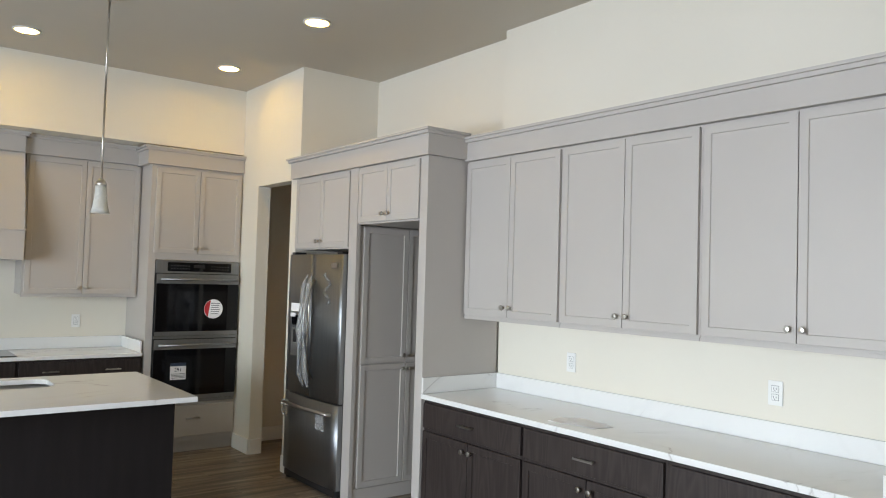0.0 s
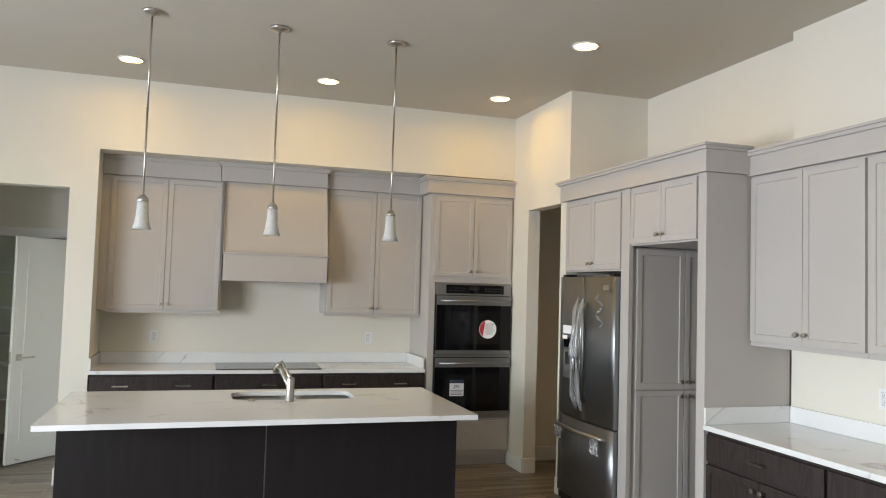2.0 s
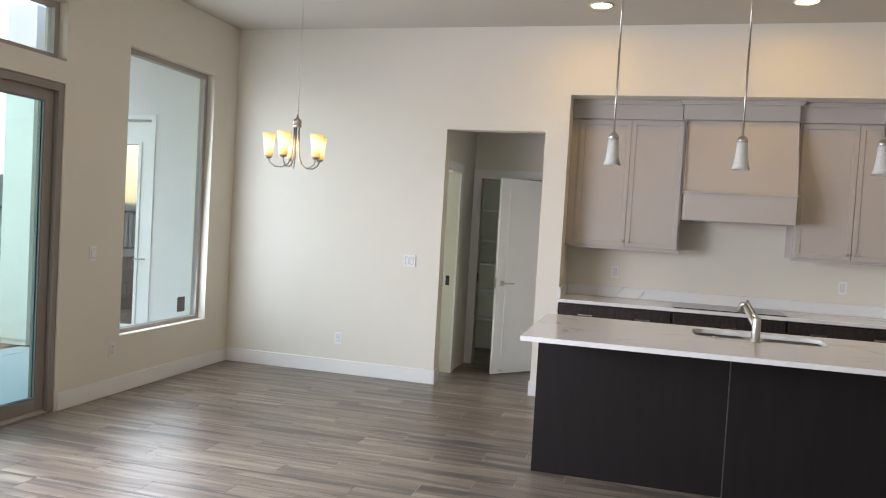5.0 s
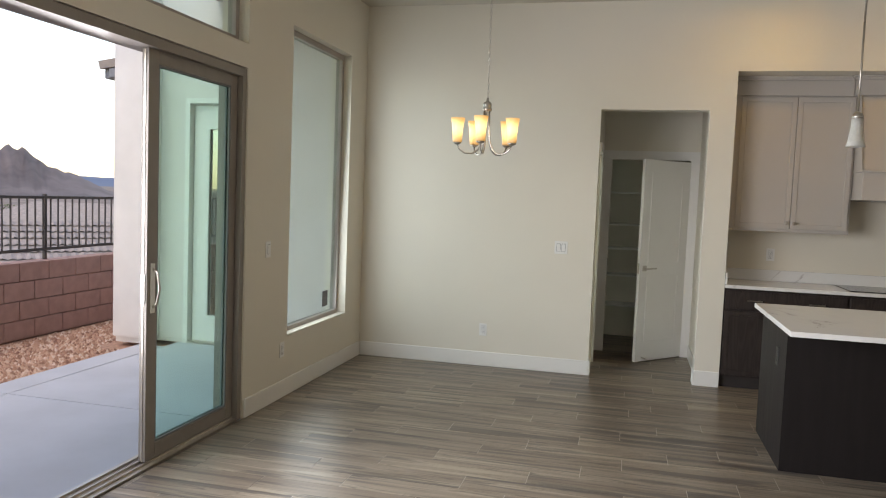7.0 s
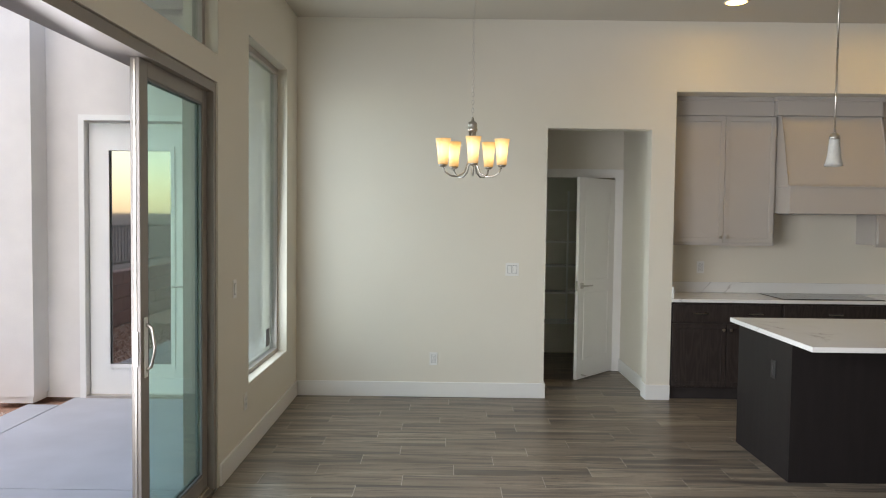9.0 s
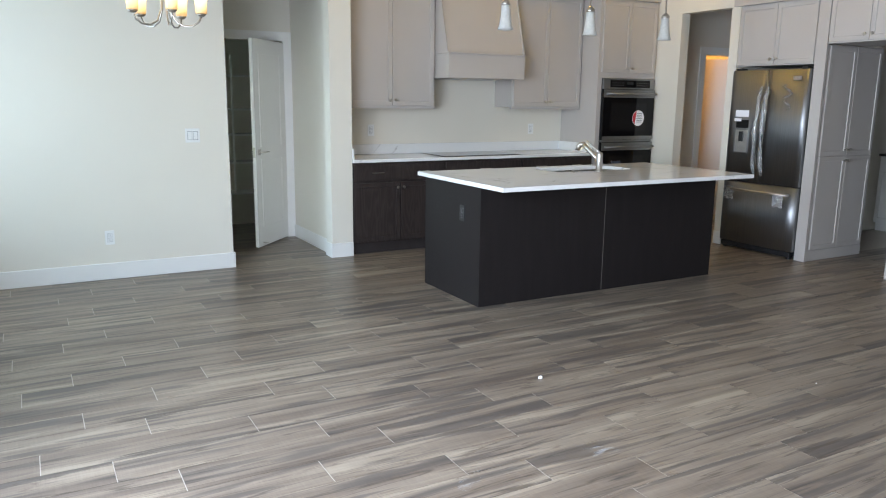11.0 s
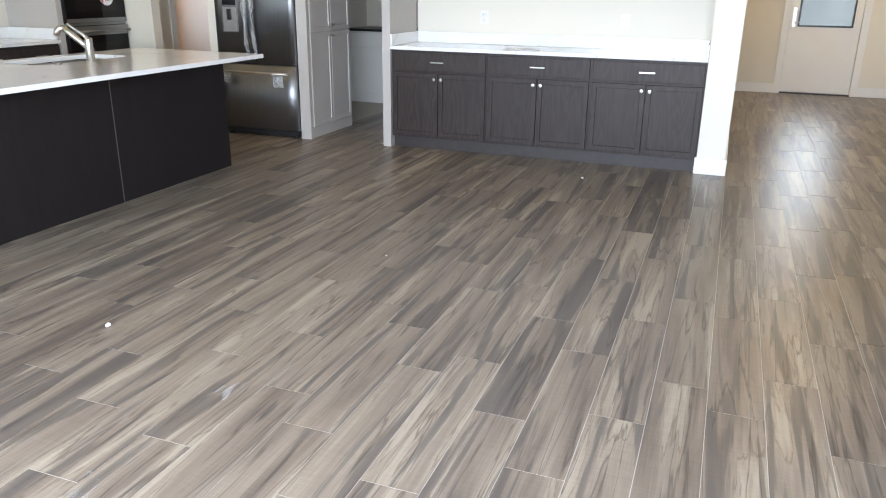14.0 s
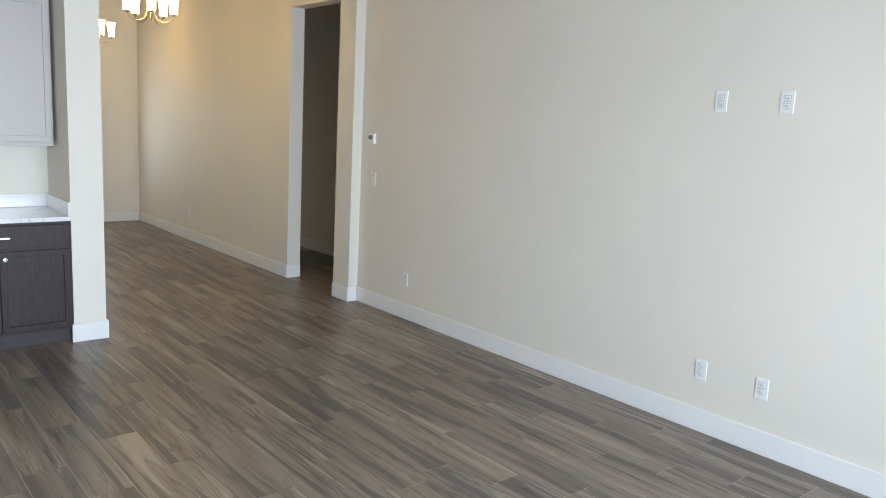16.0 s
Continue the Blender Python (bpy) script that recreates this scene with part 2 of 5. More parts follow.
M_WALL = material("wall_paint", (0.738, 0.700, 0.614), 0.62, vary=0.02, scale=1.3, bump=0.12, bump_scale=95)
# same cream as the walls, darkened to carry the ceiling's shade
M_CEIL = material("shaded_ceiling_paint", (0.54, 0.50, 0.43), 0.85, vary=0.02, scale=1.1, bump=0.18, bump_scale=70)
M_TRIM = material("white_trim_paint", (0.80, 0.795, 0.77), 0.35, vary=0.015, scale=3, bump=0.03, bump_scale=60)
M_CAB = material("greige_cabinet_paint", (0.475, 0.443, 0.415), 0.42, vary=0.02, scale=2.5, bump=0.03, bump_scale=90)
M_OAK = stained_oak("dark_stained_oak")
M_TOE = material("dark_toe_kick", (0.034, 0.027, 0.026), 0.5, vary=0.15, scale=14)
M_ISLE = material("dark_island_panel", (0.0145, 0.0120, 0.0122), 0.5, vary=0.15, scale=2.2, stretch=(9, 9, 1), bump=0.05, bump_scale=60, spec=0.22)
# glint on the island's panel seam, painted as a paler tone
M_SEAM = material("seam_glint", (0.085, 0.078, 0.076), 0.35)
M_QUARTZ = quartz_material("white_quartz")
M_STEEL = material("dark_stainless_steel", (0.285, 0.292, 0.302), 0.43, 1.0, vary=0.1, scale=3.0, stretch=(60, 60, 1))
M_BRUSHED = material("brushed_nickel", (0.54, 0.51, 0.47), 0.30, 1.0, vary=0.06, scale=40)
M_SINK = material("satin_steel", (0.55, 0.55, 0.54), 0.3, 1.0, vary=0.1, scale=20)
M_BLACK = material("black_glass", (0.003, 0.003, 0.004), 0.05, spec=0.28)
M_DARK = material("black_plastic", (0.015, 0.015, 0.016), 0.35, vary=0.1, scale=30)
M_COOK = material("cooktop_glass", (0.008, 0.008, 0.009), 0.09, spec=0.35)
M_GROUT = material("grout", (0.52, 0.48, 0.43), 0.85, vary=0.1, scale=50)
M_PLANK, M_PLANKS = plank_material("wood_look_tile", False), plank_material("wood_look_tiles", True)
M_PLATE = material("white_plastic", (0.80, 0.80, 0.78), 0.3, vary=0.01, scale=10)
# one frame colour in two tones: windows paler as daylit, sash darker as shaded
M_VINYL = material("daylit_taupe_frame", (0.37, 0.33, 0.30), 0.42, vary=0.04, scale=12)
M_SASH = material("shaded_taupe_sash", (0.25, 0.222, 0.20), 0.4, vary=0.05, scale=12)
M_GLASS = glass("clear_glass", (0.86, 0.935, 0.90))
M_LOWE = glass("green_tinted_glass", (0.77, 0.955, 0.89))
M_REFL = material("reflecting_window_glass", (0.02, 0.024, 0.024), 0.03)
M_REFL.node_tree.nodes["Principled BSDF"].inputs["IOR"].default_value = 3.6
M_FROST = material("frosted_glass_shade", (0.86, 0.86, 0.82), 0.45, vary=0.08, scale=60)
M_FROST.node_tree.nodes["Principled BSDF"].inputs["Transmission Weight"].default_value = 0.55
M_LED = glow("led_lens", (1.0, 0.63, 0.12), LED)
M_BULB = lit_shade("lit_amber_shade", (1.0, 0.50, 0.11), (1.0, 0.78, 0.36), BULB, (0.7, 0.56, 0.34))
M_ENTRY = glow("lit_entry_shade", (1.0, 0.66, 0.22), ENTRY, (0.8, 0.66, 0.40))
M_STUCCO = material("light_stucco", (0.72, 0.69, 0.66), 0.9, vary=0.05, scale=3, bump=0.5, bump_scale=140)
M_CONC = material("broom_concrete", (0.48, 0.50, 0.54), 0.85, vary=0.07, scale=2.2, bump=0.2, bump_scale=120)
M_BLOCK = material("red_brown_block", (0.35, 0.205, 0.175), 0.9, vary=0.12, scale=9, bump=0.5, bump_scale=90)
M_MORTAR = material("block_mortar", (0.27, 0.17, 0.14), 0.95, vary=0.1, scale=20)
M_GRAVEL = material("red_tan_gravel", (0.42, 0.25, 0.18), 0.9, vary=0.35, scale=26, bump=0.6, bump_scale=60)
M_DESERT = material("desert_ground", (0.17, 0.125, 0.10), 0.95, vary=0.4, scale=0.09)
M_HILL = material("dry_hillside", (0.125, 0.098, 0.092), 0.95, vary=0.4, scale=0.03)
# distance haze is mixed into the ridge's own blue
M_RIDGE = material("haze_tinted_ridge", (0.085, 0.115, 0.18), 1.0, vary=0.06, scale=0.002)
M_IRON = material("bronze_iron", (0.045, 0.035, 0.032), 0.5, vary=0.1, scale=30)
M_TILE = material("pale_roof_tile", (0.27, 0.225, 0.20), 0.9, vary=0.2, scale=4)
M_LEAF = material("dusty_green_leaf", (0.06, 0.085, 0.035), 0.7, vary=0.3, scale=30)
M_PAPER = material("white_paper", (0.90, 0.89, 0.91), 0.6, vary=0.01, scale=20)
M_RED = material("red_print", (0.55, 0.03, 0.04), 0.5)
M_INK = material("grey_print", (0.18, 0.18, 0.19), 0.6)
M_NAVY = material("navy_print", (0.03, 0.045, 0.08), 0.6)
M_FILM = material("clear_plastic_film", (0.78, 0.79, 0.80), 0.12)
M_FILM.node_tree.nodes["Principled BSDF"].inputs["Transmission Weight"].default_value = 0.75
M_DUST = material("plaster_dust", (0.75, 0.74, 0.72), 0.9)
t = M_DUST.node_tree
g = t.nodes.new("ShaderNodeNewGeometry")
mp = t.nodes.new("ShaderNodeMapping")
mp.inputs["Scale"].default_value = (9, 40, 1)
mp.inputs["Rotation"].default_value = (0, 0, 0.7)
n = t.nodes.new("ShaderNodeTexNoise")
n.inputs["Scale"].default_value, n.inputs["Detail"].default_value = 1.0, 6
r = ramp(t, [(0.52, (0, 0, 0)), (0.75, (0.55, 0.55, 0.55))])
t.links.new(g.outputs["Position"], mp.inputs[0]), t.links.new(mp.outputs[0], n.inputs[0]), t.links.new(n.outputs[0], r.inputs[0])
t.links.new(r.outputs[0], t.nodes["Principled BSDF"].inputs["Alpha"])
M_ALU = material("aluminium_track", (0.55, 0.50, 0.45), 0.35, 0.8, vary=0.05, scale=30)


# ---- shapes ----
def solid(*boxes, bevel=0.0):
    """One bmesh of boxes (x0, x1, y0, y1, z0, z1)."""
    bm = bmesh.new()
    for x0, x1, y0, y1, z0, z1 in boxes:
        bmesh.ops.create_cube(bm, size=1, matrix=Matrix.Translation(((x0 + x1) / 2, (y0 + y1) / 2, (z0 + z1) / 2)) @ Matrix.Diagonal((x1 - x0, y1 - y0, z1 - z0, 1)))
    if bevel:
        bmesh.ops.bevel(bm, geom=bm.edges[:], offset=bevel, segments=2, profile=0.5, affect="EDGES")
    return bm


def lathe(profile, n=20, at=(0, 0, 0), cap=True):
    """A turned shape: profile of (radius, z) round the z axis."""
    bm = bmesh.new()
    rings = []
    for r, z in profile:
        rings.append([bm.verts.new((at[0] + r * math.cos(k * math.tau / n), at[1] + r * math.sin(k * math.tau / n), at[2] + z)) for k in range(n)])
    for a, b in zip(rings, rings[1:]):
        for k in range(n):
            bm.faces.new((a[k], a[(k + 1) % n], b[(k + 1) % n], b[k]))
    for ring, flip in ((rings[0], True), (rings[-1], False)):
        if cap and profile[0 if flip else -1][0] > 1e-4:
            bm.faces.new(ring[::-1] if flip else ring)
    bmesh.ops.remove_doubles(bm, verts=bm.verts[:], dist=1e-5)
    bmesh.ops.recalc_face_normals(bm, faces=bm.faces[:])
    for f in bm.faces:
        f.smooth = len(f.verts) == 4
    return bm


def tube(points, r, n=10, bm=None):
    """A round bar along points."""
    bm = bm or bmesh.new()
    pts = [Vector(p) for p in points]
    rings = []
    for k, p in enumerate(pts):
        way = (pts[min(k + 1, len(pts) - 1)] - pts[max(k - 1, 0)]).normalized()
        q = way.to_track_quat("Z", "Y")
        rad = r[k] if isinstance(r, (list, tuple)) else r
        rings.append([bm.verts.new(p + q @ Vector((rad * math.cos(j * math.tau / n), rad * math.sin(j * math.tau / n), 0))) for j in range(n)])
    for a, b in zip(rings, rings[1:]):
        for j in range(n):
            bm.faces.new((a[j], a[(j + 1) % n], b[(j + 1) % n], b[j])).smooth = True
    bm.faces.new(rings[0][::-1]), bm.faces.new(rings[-1])
    return bm


def rounded(x0, x1, y0, y1, r, n=5):
    """Corner points of a rounded rectangle."""
    out = []
    for cx, cy, a in ((x1 - r, y1 - r, 0), (x0 + r, y1 - r, 90), (x0 + r, y0 + r, 180), (x1 - r, y0 + r, 270)):
        for k in range(n + 1):
            b = radians(a + 90 * k / n)
            out.append((cx + r * math.cos(b), cy + r * math.sin(b)))
    return out


def sheet(outer, hole, z0, z1):
    """A slab of that outline with one hole through it."""
    bm = bmesh.new()
    edges = []
    for loop in (outer, hole):
        vs = [bm.verts.new((x, y, z1)) for x, y in loop]
        edges += [bm.edges.new((a, b)) for a, b in zip(vs, vs[1:] + vs[:1])]
    bmesh.ops.triangle_fill(bm, use_beauty=True, edges=edges)
    got = bmesh.ops.extrude_face_region(bm, geom=bm.faces[:])
    bmesh.ops.translate(bm, verts=[v for v in got["geom"] if isinstance(v, bmesh.types.BMVert)], vec=(0, 0, z0 - z1))
    bmesh.ops.recalc_face_normals(bm, faces=bm.faces[:])
    return bm


def join(*bms):
    out = bmesh.new()
    for b in bms:
        me = bpy.data.meshes.new("tmp")
        b.to_mesh(me)
        out.from_mesh(me)
        b.free()
        bpy.data.meshes.remove(me)
    return out


def moved(bm, m):
    bmesh.ops.transform(bm, matrix=m, verts=bm.verts[:])
    return bm


def mesh_of(name, bm, mat):
    me = bpy.data.meshes.new(name)
    bm.to_mesh(me)
    bm.free()
    me.materials.append(mat)
    return me


def part(name, bm, mat, parent, label=""):
    ob = new(name, mesh_of(name, bm, mat))
    ob.parent = parent
    return tagged(ob, label)


def thing(name, m, label, category, group=""):
    ob = new(name)
    ob.empty_display_size = 0.1
    ob.matrix_basis = m if isinstance(m, Matrix) else Matrix.Translation(m)
    return tagged(ob, label, category, group)


def setting(name, bm, mat, label="", category=""):
    return tagged(new(name, mesh_of(name, bm, mat)), label, category, kind="structure")


def shaker(w, h, z0, x0, thick=0.02, rail=0.057, deep=0.007, y=0.0):
    """A shaker door or drawer front whose face looks to -y, with a recessed panel."""
    bm = solid((x0, x0 + w, y - thick, y, z0, z0 + h))
    front = min(bm.faces, key=lambda f: f.calc_center_median().y)
    bmesh.ops.inset_region(bm, faces=[front], thickness=rail, depth=0)
    bmesh.ops.inset_region(bm, faces=[front], thickness=0.004, depth=-deep)
    outer = [e for e in bm.edges if all(abs(v.co.y - (y - thick)) < 1e-5 for v in e.verts) and (abs(e.verts[0].co.x - e.verts[1].co.x) > w * 0.99 or abs(e.verts[0].co.z - e.verts[1].co.z) > h * 0.99)]
    bmesh.ops.bevel(bm, geom=outer, offset=0.0025, segments=2, profile=0.5, affect="EDGES")
    return bm


def slab_front(w, h, z0, x0, thick=0.02, y=0.0):
    return solid((x0, x0 + w, y - thick, y, z0, z0 + h), bevel=0.003)


def knob(x, y, z):
    bm = lathe([(0.006, 0.0), (0.006, 0.012), (0.0135, 0.016), (0.0155, 0.022), (0.0135, 0.028), (0.0, 0.030)], 16)
    return moved(bm, Matrix.Translation((x, y, z)) @ pose(0, 0, 0, 90, 0, 0))


def pull(x, y, z, w=0.125):
    return solid((x - w / 2, x + w / 2, y - 0.034, y - 0.024, z - 0.005, z + 0.005), (x - w / 2 + 0.012, x - w / 2 + 0.022, y - 0.024, y, z - 0.004, z + 0.004), (x + w / 2 - 0.022, x + w / 2 - 0.012, y - 0.024, y, z - 0.004, z + 0.004))


LAMPS = []


# ---- large structure ----
CEIL, SOUTH, WEST, NORTH = 3.37, -1.0, -4.23, 7.2


def wall_along_x(name, y0, y1, x0, x1, holes, label, z1=CEIL):
    """A wall between y0 and y1 with openings (x0, x1, z0, z1)."""
    boxes, at = [], x0
    for a, b, lo, hi in sorted(holes):
        if a > at:
            boxes.append((at, a, y0, y1, 0, z1))
        if lo > 0:
            boxes.append((a, b, y0, y1, 0, lo))
        if hi < z1:
            boxes.append((a, b, y0, y1, hi, z1))
        at = b
    if x1 > at:
        boxes.append((at, x1, y0, y1, 0, z1))
    return setting(name, solid(*boxes), M_WALL, label, "wall")


def wall_along_y(name, x0, x1, y0, y1, holes, label, z1=CEIL):
    boxes, at = [], y0
    for a, b, lo, hi in holes:
        if a > at + 1e-6:
            boxes.append((x0, x1, at, a, 0, z1))
        if lo > 0:
            boxes.append((x0, x1, a, b, 0, lo))
        if hi < z1:
            boxes.append((x0, x1, a, b, hi, z1))
        at = max(at, b)
    if y1 > at:
        boxes.append((x0, x1, at, y1, 0, z1))
    return setting(name, solid(*boxes), M_WALL, label, "wall")


DOORWAY = (-2.0, -1.075, 0, 2.42)
NICHE = (-0.865, 2.9, 0, 2.755)
wall_along_x("wall_north", NORTH, 7.35, WEST - 0.2, -0.865, [DOORWAY], "cream painted drywall with a cased-free tall opening")
setting("wall_niche", solid((-0.865, 2.88, NORTH, 7.82, 2.755, CEIL), (-0.865, 2.88, 7.82, 7.97, 0, CEIL), (-1.03, -0.865, 7.35, 8.45, 0, CEIL)), M_WALL, "cream drywall alcove behind the range cabinets", "wall")
# west wall: slider, transom above it and a tall fixed window
SL0, SL1 = -0.05, 4.89
west = solid((WEST - 0.2, WEST, -1.2, SL0, 0, CEIL), (WEST - 0.2, WEST, SL0, SL1, 2.39, 2.55), (WEST - 0.2, WEST, SL0, SL1, 2.97, CEIL), (WEST - 0.2, WEST, SL1, 5.57, 0, CEIL),
             (WEST - 0.2, WEST, 5.57, 6.79, 0, 0.46), (WEST - 0.2, WEST, 5.57, 6.79, 2.83, CEIL), (WEST - 0.2, WEST, 6.79, NORTH, 0, CEIL))
setting("wall_west", west, M_WALL, "cream painted outer wall with large openings", "wall")
wall_along_x("wall_south", SOUTH - 0.15, SOUTH, WEST - 0.2, 2.985, [], "plain cream painted television wall")
wall_along_x("wall_entry_south", -1.05, -0.9, 2.985, 8.9, [(3.25, 4.16, 0, 2.755)], "cream entry wall with a tall opening")
wall_along_y("wall_entry_east", 8.76, 8.91, -0.9, 3.2, [(-0.31, 0.62, 0, 2.44)], "cream entry wall with the front door")
setting("wall_entry_north", solid((2.88, 3.62, 1.28, 1.50, 0, CEIL), (3.62, 5.0, 1.28, 1.50, 0, CEIL), (5.0, 5.9, 1.28, 1.5, 2.44, CEIL), (5.9, 7.4, 1.28, 1.5, 0, CEIL), (7.25, 7.4, 1.5, 3.2, 0, CEIL), (7.4, 8.76, 3.05, 3.2, 0, CEIL)), M_WALL, "cream drywall pier and hall wall", "wall")
setting("wall_east", solid((3.50, 3.62, 1.50, 4.21, 0, CEIL), (3.62, 3.74, 1.50, 4.21, 0, CEIL), (3.62, 3.74, 4.21, 5.10, 2.44, CEIL), (3.62, 3.74, 5.10, 6.02, 0, CEIL)), M_WALL, "cream drywall behind the long worktop", "wall")
setting("wall_fridge_side", solid((2.88, 3.74, 6.02, 6.15, 2.43, CEIL), (2.88, 3.74, 6.06, 6.17, 0, 2.43), (2.88, 3.0, 6.15, NORTH, 2.43, CEIL), (2.88, 3.0, 6.84, 7.3, 0, 2.43), (2.88, 3.0, NORTH, 7.3, 2.43, CEIL)), M_WALL, "cream drywall return round the hall opening", "wall")
# rooms behind the openings
setting("wall_back_hall", solid((3.0, 3.78, 7.3, 7.42, 0, CEIL), (3.78, 4.60, 7.3, 7.42, 2.05, CEIL), (4.60, 5.4, 7.3, 7.42, 0, CEIL), (5.4, 5.52, 6.0, 8.9, 0, CEIL), (3.6, 5.4, 8.8, 8.9, 0, CEIL), (3.48, 3.6, 7.42, 8.9, 0, CEIL), (3.74, 5.4, 6.05, 6.17, 0, CEIL)), M_WALL, "cream drywall of the back hall", "wall")
setting("wall_laundry", solid((3.74, 5.9, 4.05, 4.17, 0, CEIL), (5.9, 6.02, 4.05, 6.05, 0, CEIL), (3.74, 5.9, 5.93, 6.05, 0, CEIL)), M_WALL, "cream drywall of the laundry room", "wall")
setting("wall_pantry_hall", solid((-2.12, -2.0, 7.35, 7.80, 2.05, CEIL), (-2.12, -2.0, 7.80, 8.45, 0, CEIL), (-2.12, -1.91, 8.45, 8.57, 0, CEIL), (-1.91, -1.12, 8.45, 8.57, 2.05, CEIL), (-1.12, -0.5, 8.45, 8.57, 0, CEIL),
        (-2.42, -2.3, 8.57, 9.6, 0, CEIL), (-2.42, -0.5, 9.6, 10.0, 0, CEIL), (-2.3, -0.5, 9.48, 9.6, 0, CEIL), (-0.62, -0.5, 8.57, 9.48, 0, CEIL)), M_WALL, "cream drywall of the pantry hall", "wall")
# the west opening is unseen, cut for the added bedroom lamp
setting("wall_bedroom", solid((WEST - 0.2, -4.2, 7.35, 8.2, 0, CEIL), (WEST - 0.2, -4.2, 9.6, 10.0, 0, CEIL), (WEST - 0.2, -4.2, 8.2, 9.6, 0, 0.9), (WEST - 0.2, -4.2, 8.2, 9.6, 2.4, CEIL), (-4.2, -2.42, 9.9, 10.0, 0, CEIL), (-2.42, -2.3, 9.6, 9.9, 0, CEIL)), M_WALL, "cream drywall of the bedroom", "wall")
setting("wall_bath", solid((2.6, 2.75, -3.2, -1.15, 0, CEIL), (2.75, 6.12, -2.15, -2.0, 0, CEIL), (6.12, 6.85, -2.15, -2.0, 2.05, CEIL), (6.85, 7.15, -2.15, -2.0, 0, CEIL), (7.0, 7.15, -2.0, -1.05, 0, CEIL), (5.7, 7.75, -3.2, -3.05, 0, CEIL), (7.6, 7.75, -3.05, -2.15, 0, CEIL), (5.58, 5.7, -3.2, -2.15, 0, CEIL)), M_WALL, "cream drywall of the side hall", "wall")
setting("wall_study", solid((3.74, 7.25, 3.05, 3.2, 0, CEIL)), M_WALL, "cream drywall of the side room", "wall")
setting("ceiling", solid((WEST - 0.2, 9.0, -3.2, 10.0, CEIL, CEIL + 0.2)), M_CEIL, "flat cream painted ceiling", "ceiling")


# baseboards
def base_x(x0, x1, y, out, name="baseboard"):
    y0, y1 = sorted((y, y + out))
    return setting(name, solid((x0, x1, y0, y1, 0, 0.135), bevel=0.004), M_TRIM, "white painted baseboard", "baseboard")


def base_y(y0, y1, x, out, name="baseboard"):
    x0, x1 = sorted((x, x + out))
    return setting(name, solid((x0, x1, y0, y1, 0, 0.135), bevel=0.004), M_TRIM, "white painted baseboard", "baseboard")


base_x(WEST + 0.015, -2.0, NORTH, -0.015), base_x(-1.075, -0.865, NORTH, -0.015)
base_y(NORTH - 0.015, 7.35, -1.985, -0.0149), base_y(NORTH - 0.015, 7.35, -1.075, -0.012), base_y(7.35, 8.43, -1.03, -0.012)
base_y(SL1 + 0.02, NORTH - 0.015, WEST, 0.015), base_y(SOUTH, SL0 - 0.02, WEST, 0.015)
base_x(WEST + 0.015, 2.97, SOUTH, 0.015), base_y(-0.985, -0.885, 2.985, -0.015), base_x(2.985, 3.25, -0.9, 0.015), base_x(4.16, 8.745, -0.9, 0.015)
base_y(-1.05, -0.885, 4.16, -0.013), base_y(-0.885, -0.38, 8.76, -0.015), base_y(0.70, 3.0, 8.76, -0.015)
base_y(1.265, 1.515, 2.88, -0.015), base_x(2.88, 4.93, 1.28, -0.015), base_x(5.97, 7.4, 1.28, -0.015)
base_y(6.84, NORTH, 2.88, -0.015), base_x(2.88, 3.0, 6.84, -0.012), base_x(3.0, 3.70, 7.3, -0.015), base_y(6.06, 6.17, 2.88, -0.012)
base_x(2.75, 6.12, -2.0, 0.015)


# ---- west openings ----
def fixed_window(name, y0, y1, z0, z1, label, pane_mat=M_GLASS, sill=True):
    x = WEST - 0.105
    w = thing(name, (x, (y0 + y1) / 2, z0), label, "window")
    w["kind"] = "structure"
    h, a = z1 - z0, (y1 - y0) / 2
    f = 0.045
    part("window_frame", solid((-0.03, 0.03, -a, -a + f, 0, h), (-0.03, 0.03, a - f, a, 0, h), (-0.03, 0.03, -a + f, a - f, 0, f), (-0.03, 0.03, -a + f, a - f, h - f, h)), M_VINYL, w, "taupe vinyl frame")
    pane = part("pane", solid((-0.004, 0.004, -a + f, a - f, f, h - f)), pane_mat, w, "clear glass pane")
    pane.visible_shadow = False
    if sill:
        part("window_sill", solid((0.031, 0.103, -a + 0.002, a - 0.002, 0.001, 0.012), bevel=0.003), M_WALL, w)
    return w


win = fixed_window("window_1", 5.57, 6.79, 0.46, 2.83, "tall fixed window with taupe vinyl frame in the dining wall")
part("sticker", solid((0.005, 0.007, 0.30, 0.42, 0.10, 0.24)), M_INK, win, "small grey factory sticker")
fixed_window("window_2", SL0, SL1, 2.55, 2.97, "long transom window above the sliding door", sill=False)

slider = thing("door_1", (WEST - 0.1, SL0, 0), "taupe sliding glass patio door standing open", "sliding door")
slider["kind"] = "structure"
L = SL1 - SL0
part("frame", solid((-0.09, 0.09, 0, 0.05, 0, 2.385), (-0.09, 0.09, L - 0.05, L, 0, 2.385), (-0.09, 0.09, 0.05, L - 0.05, 2.33, 2.385)), M_SASH, slider, "taupe vinyl frame")
part("track", solid((-0.09, 0.09, 0.05, L - 0.05, -0.02, 0.012), (-0.05, -0.042, 0.05, L - 0.05, 0.012, 0.025), (0.0, 0.008, 0.05, L - 0.05, 0.012, 0.025), (0.05, 0.058, 0.05, L - 0.05, 0.012, 0.025)), M_ALU, slider, "aluminium floor track")
xo, ya, yb, st = 0.03, L - 1.0, L - 0.055, 0.09
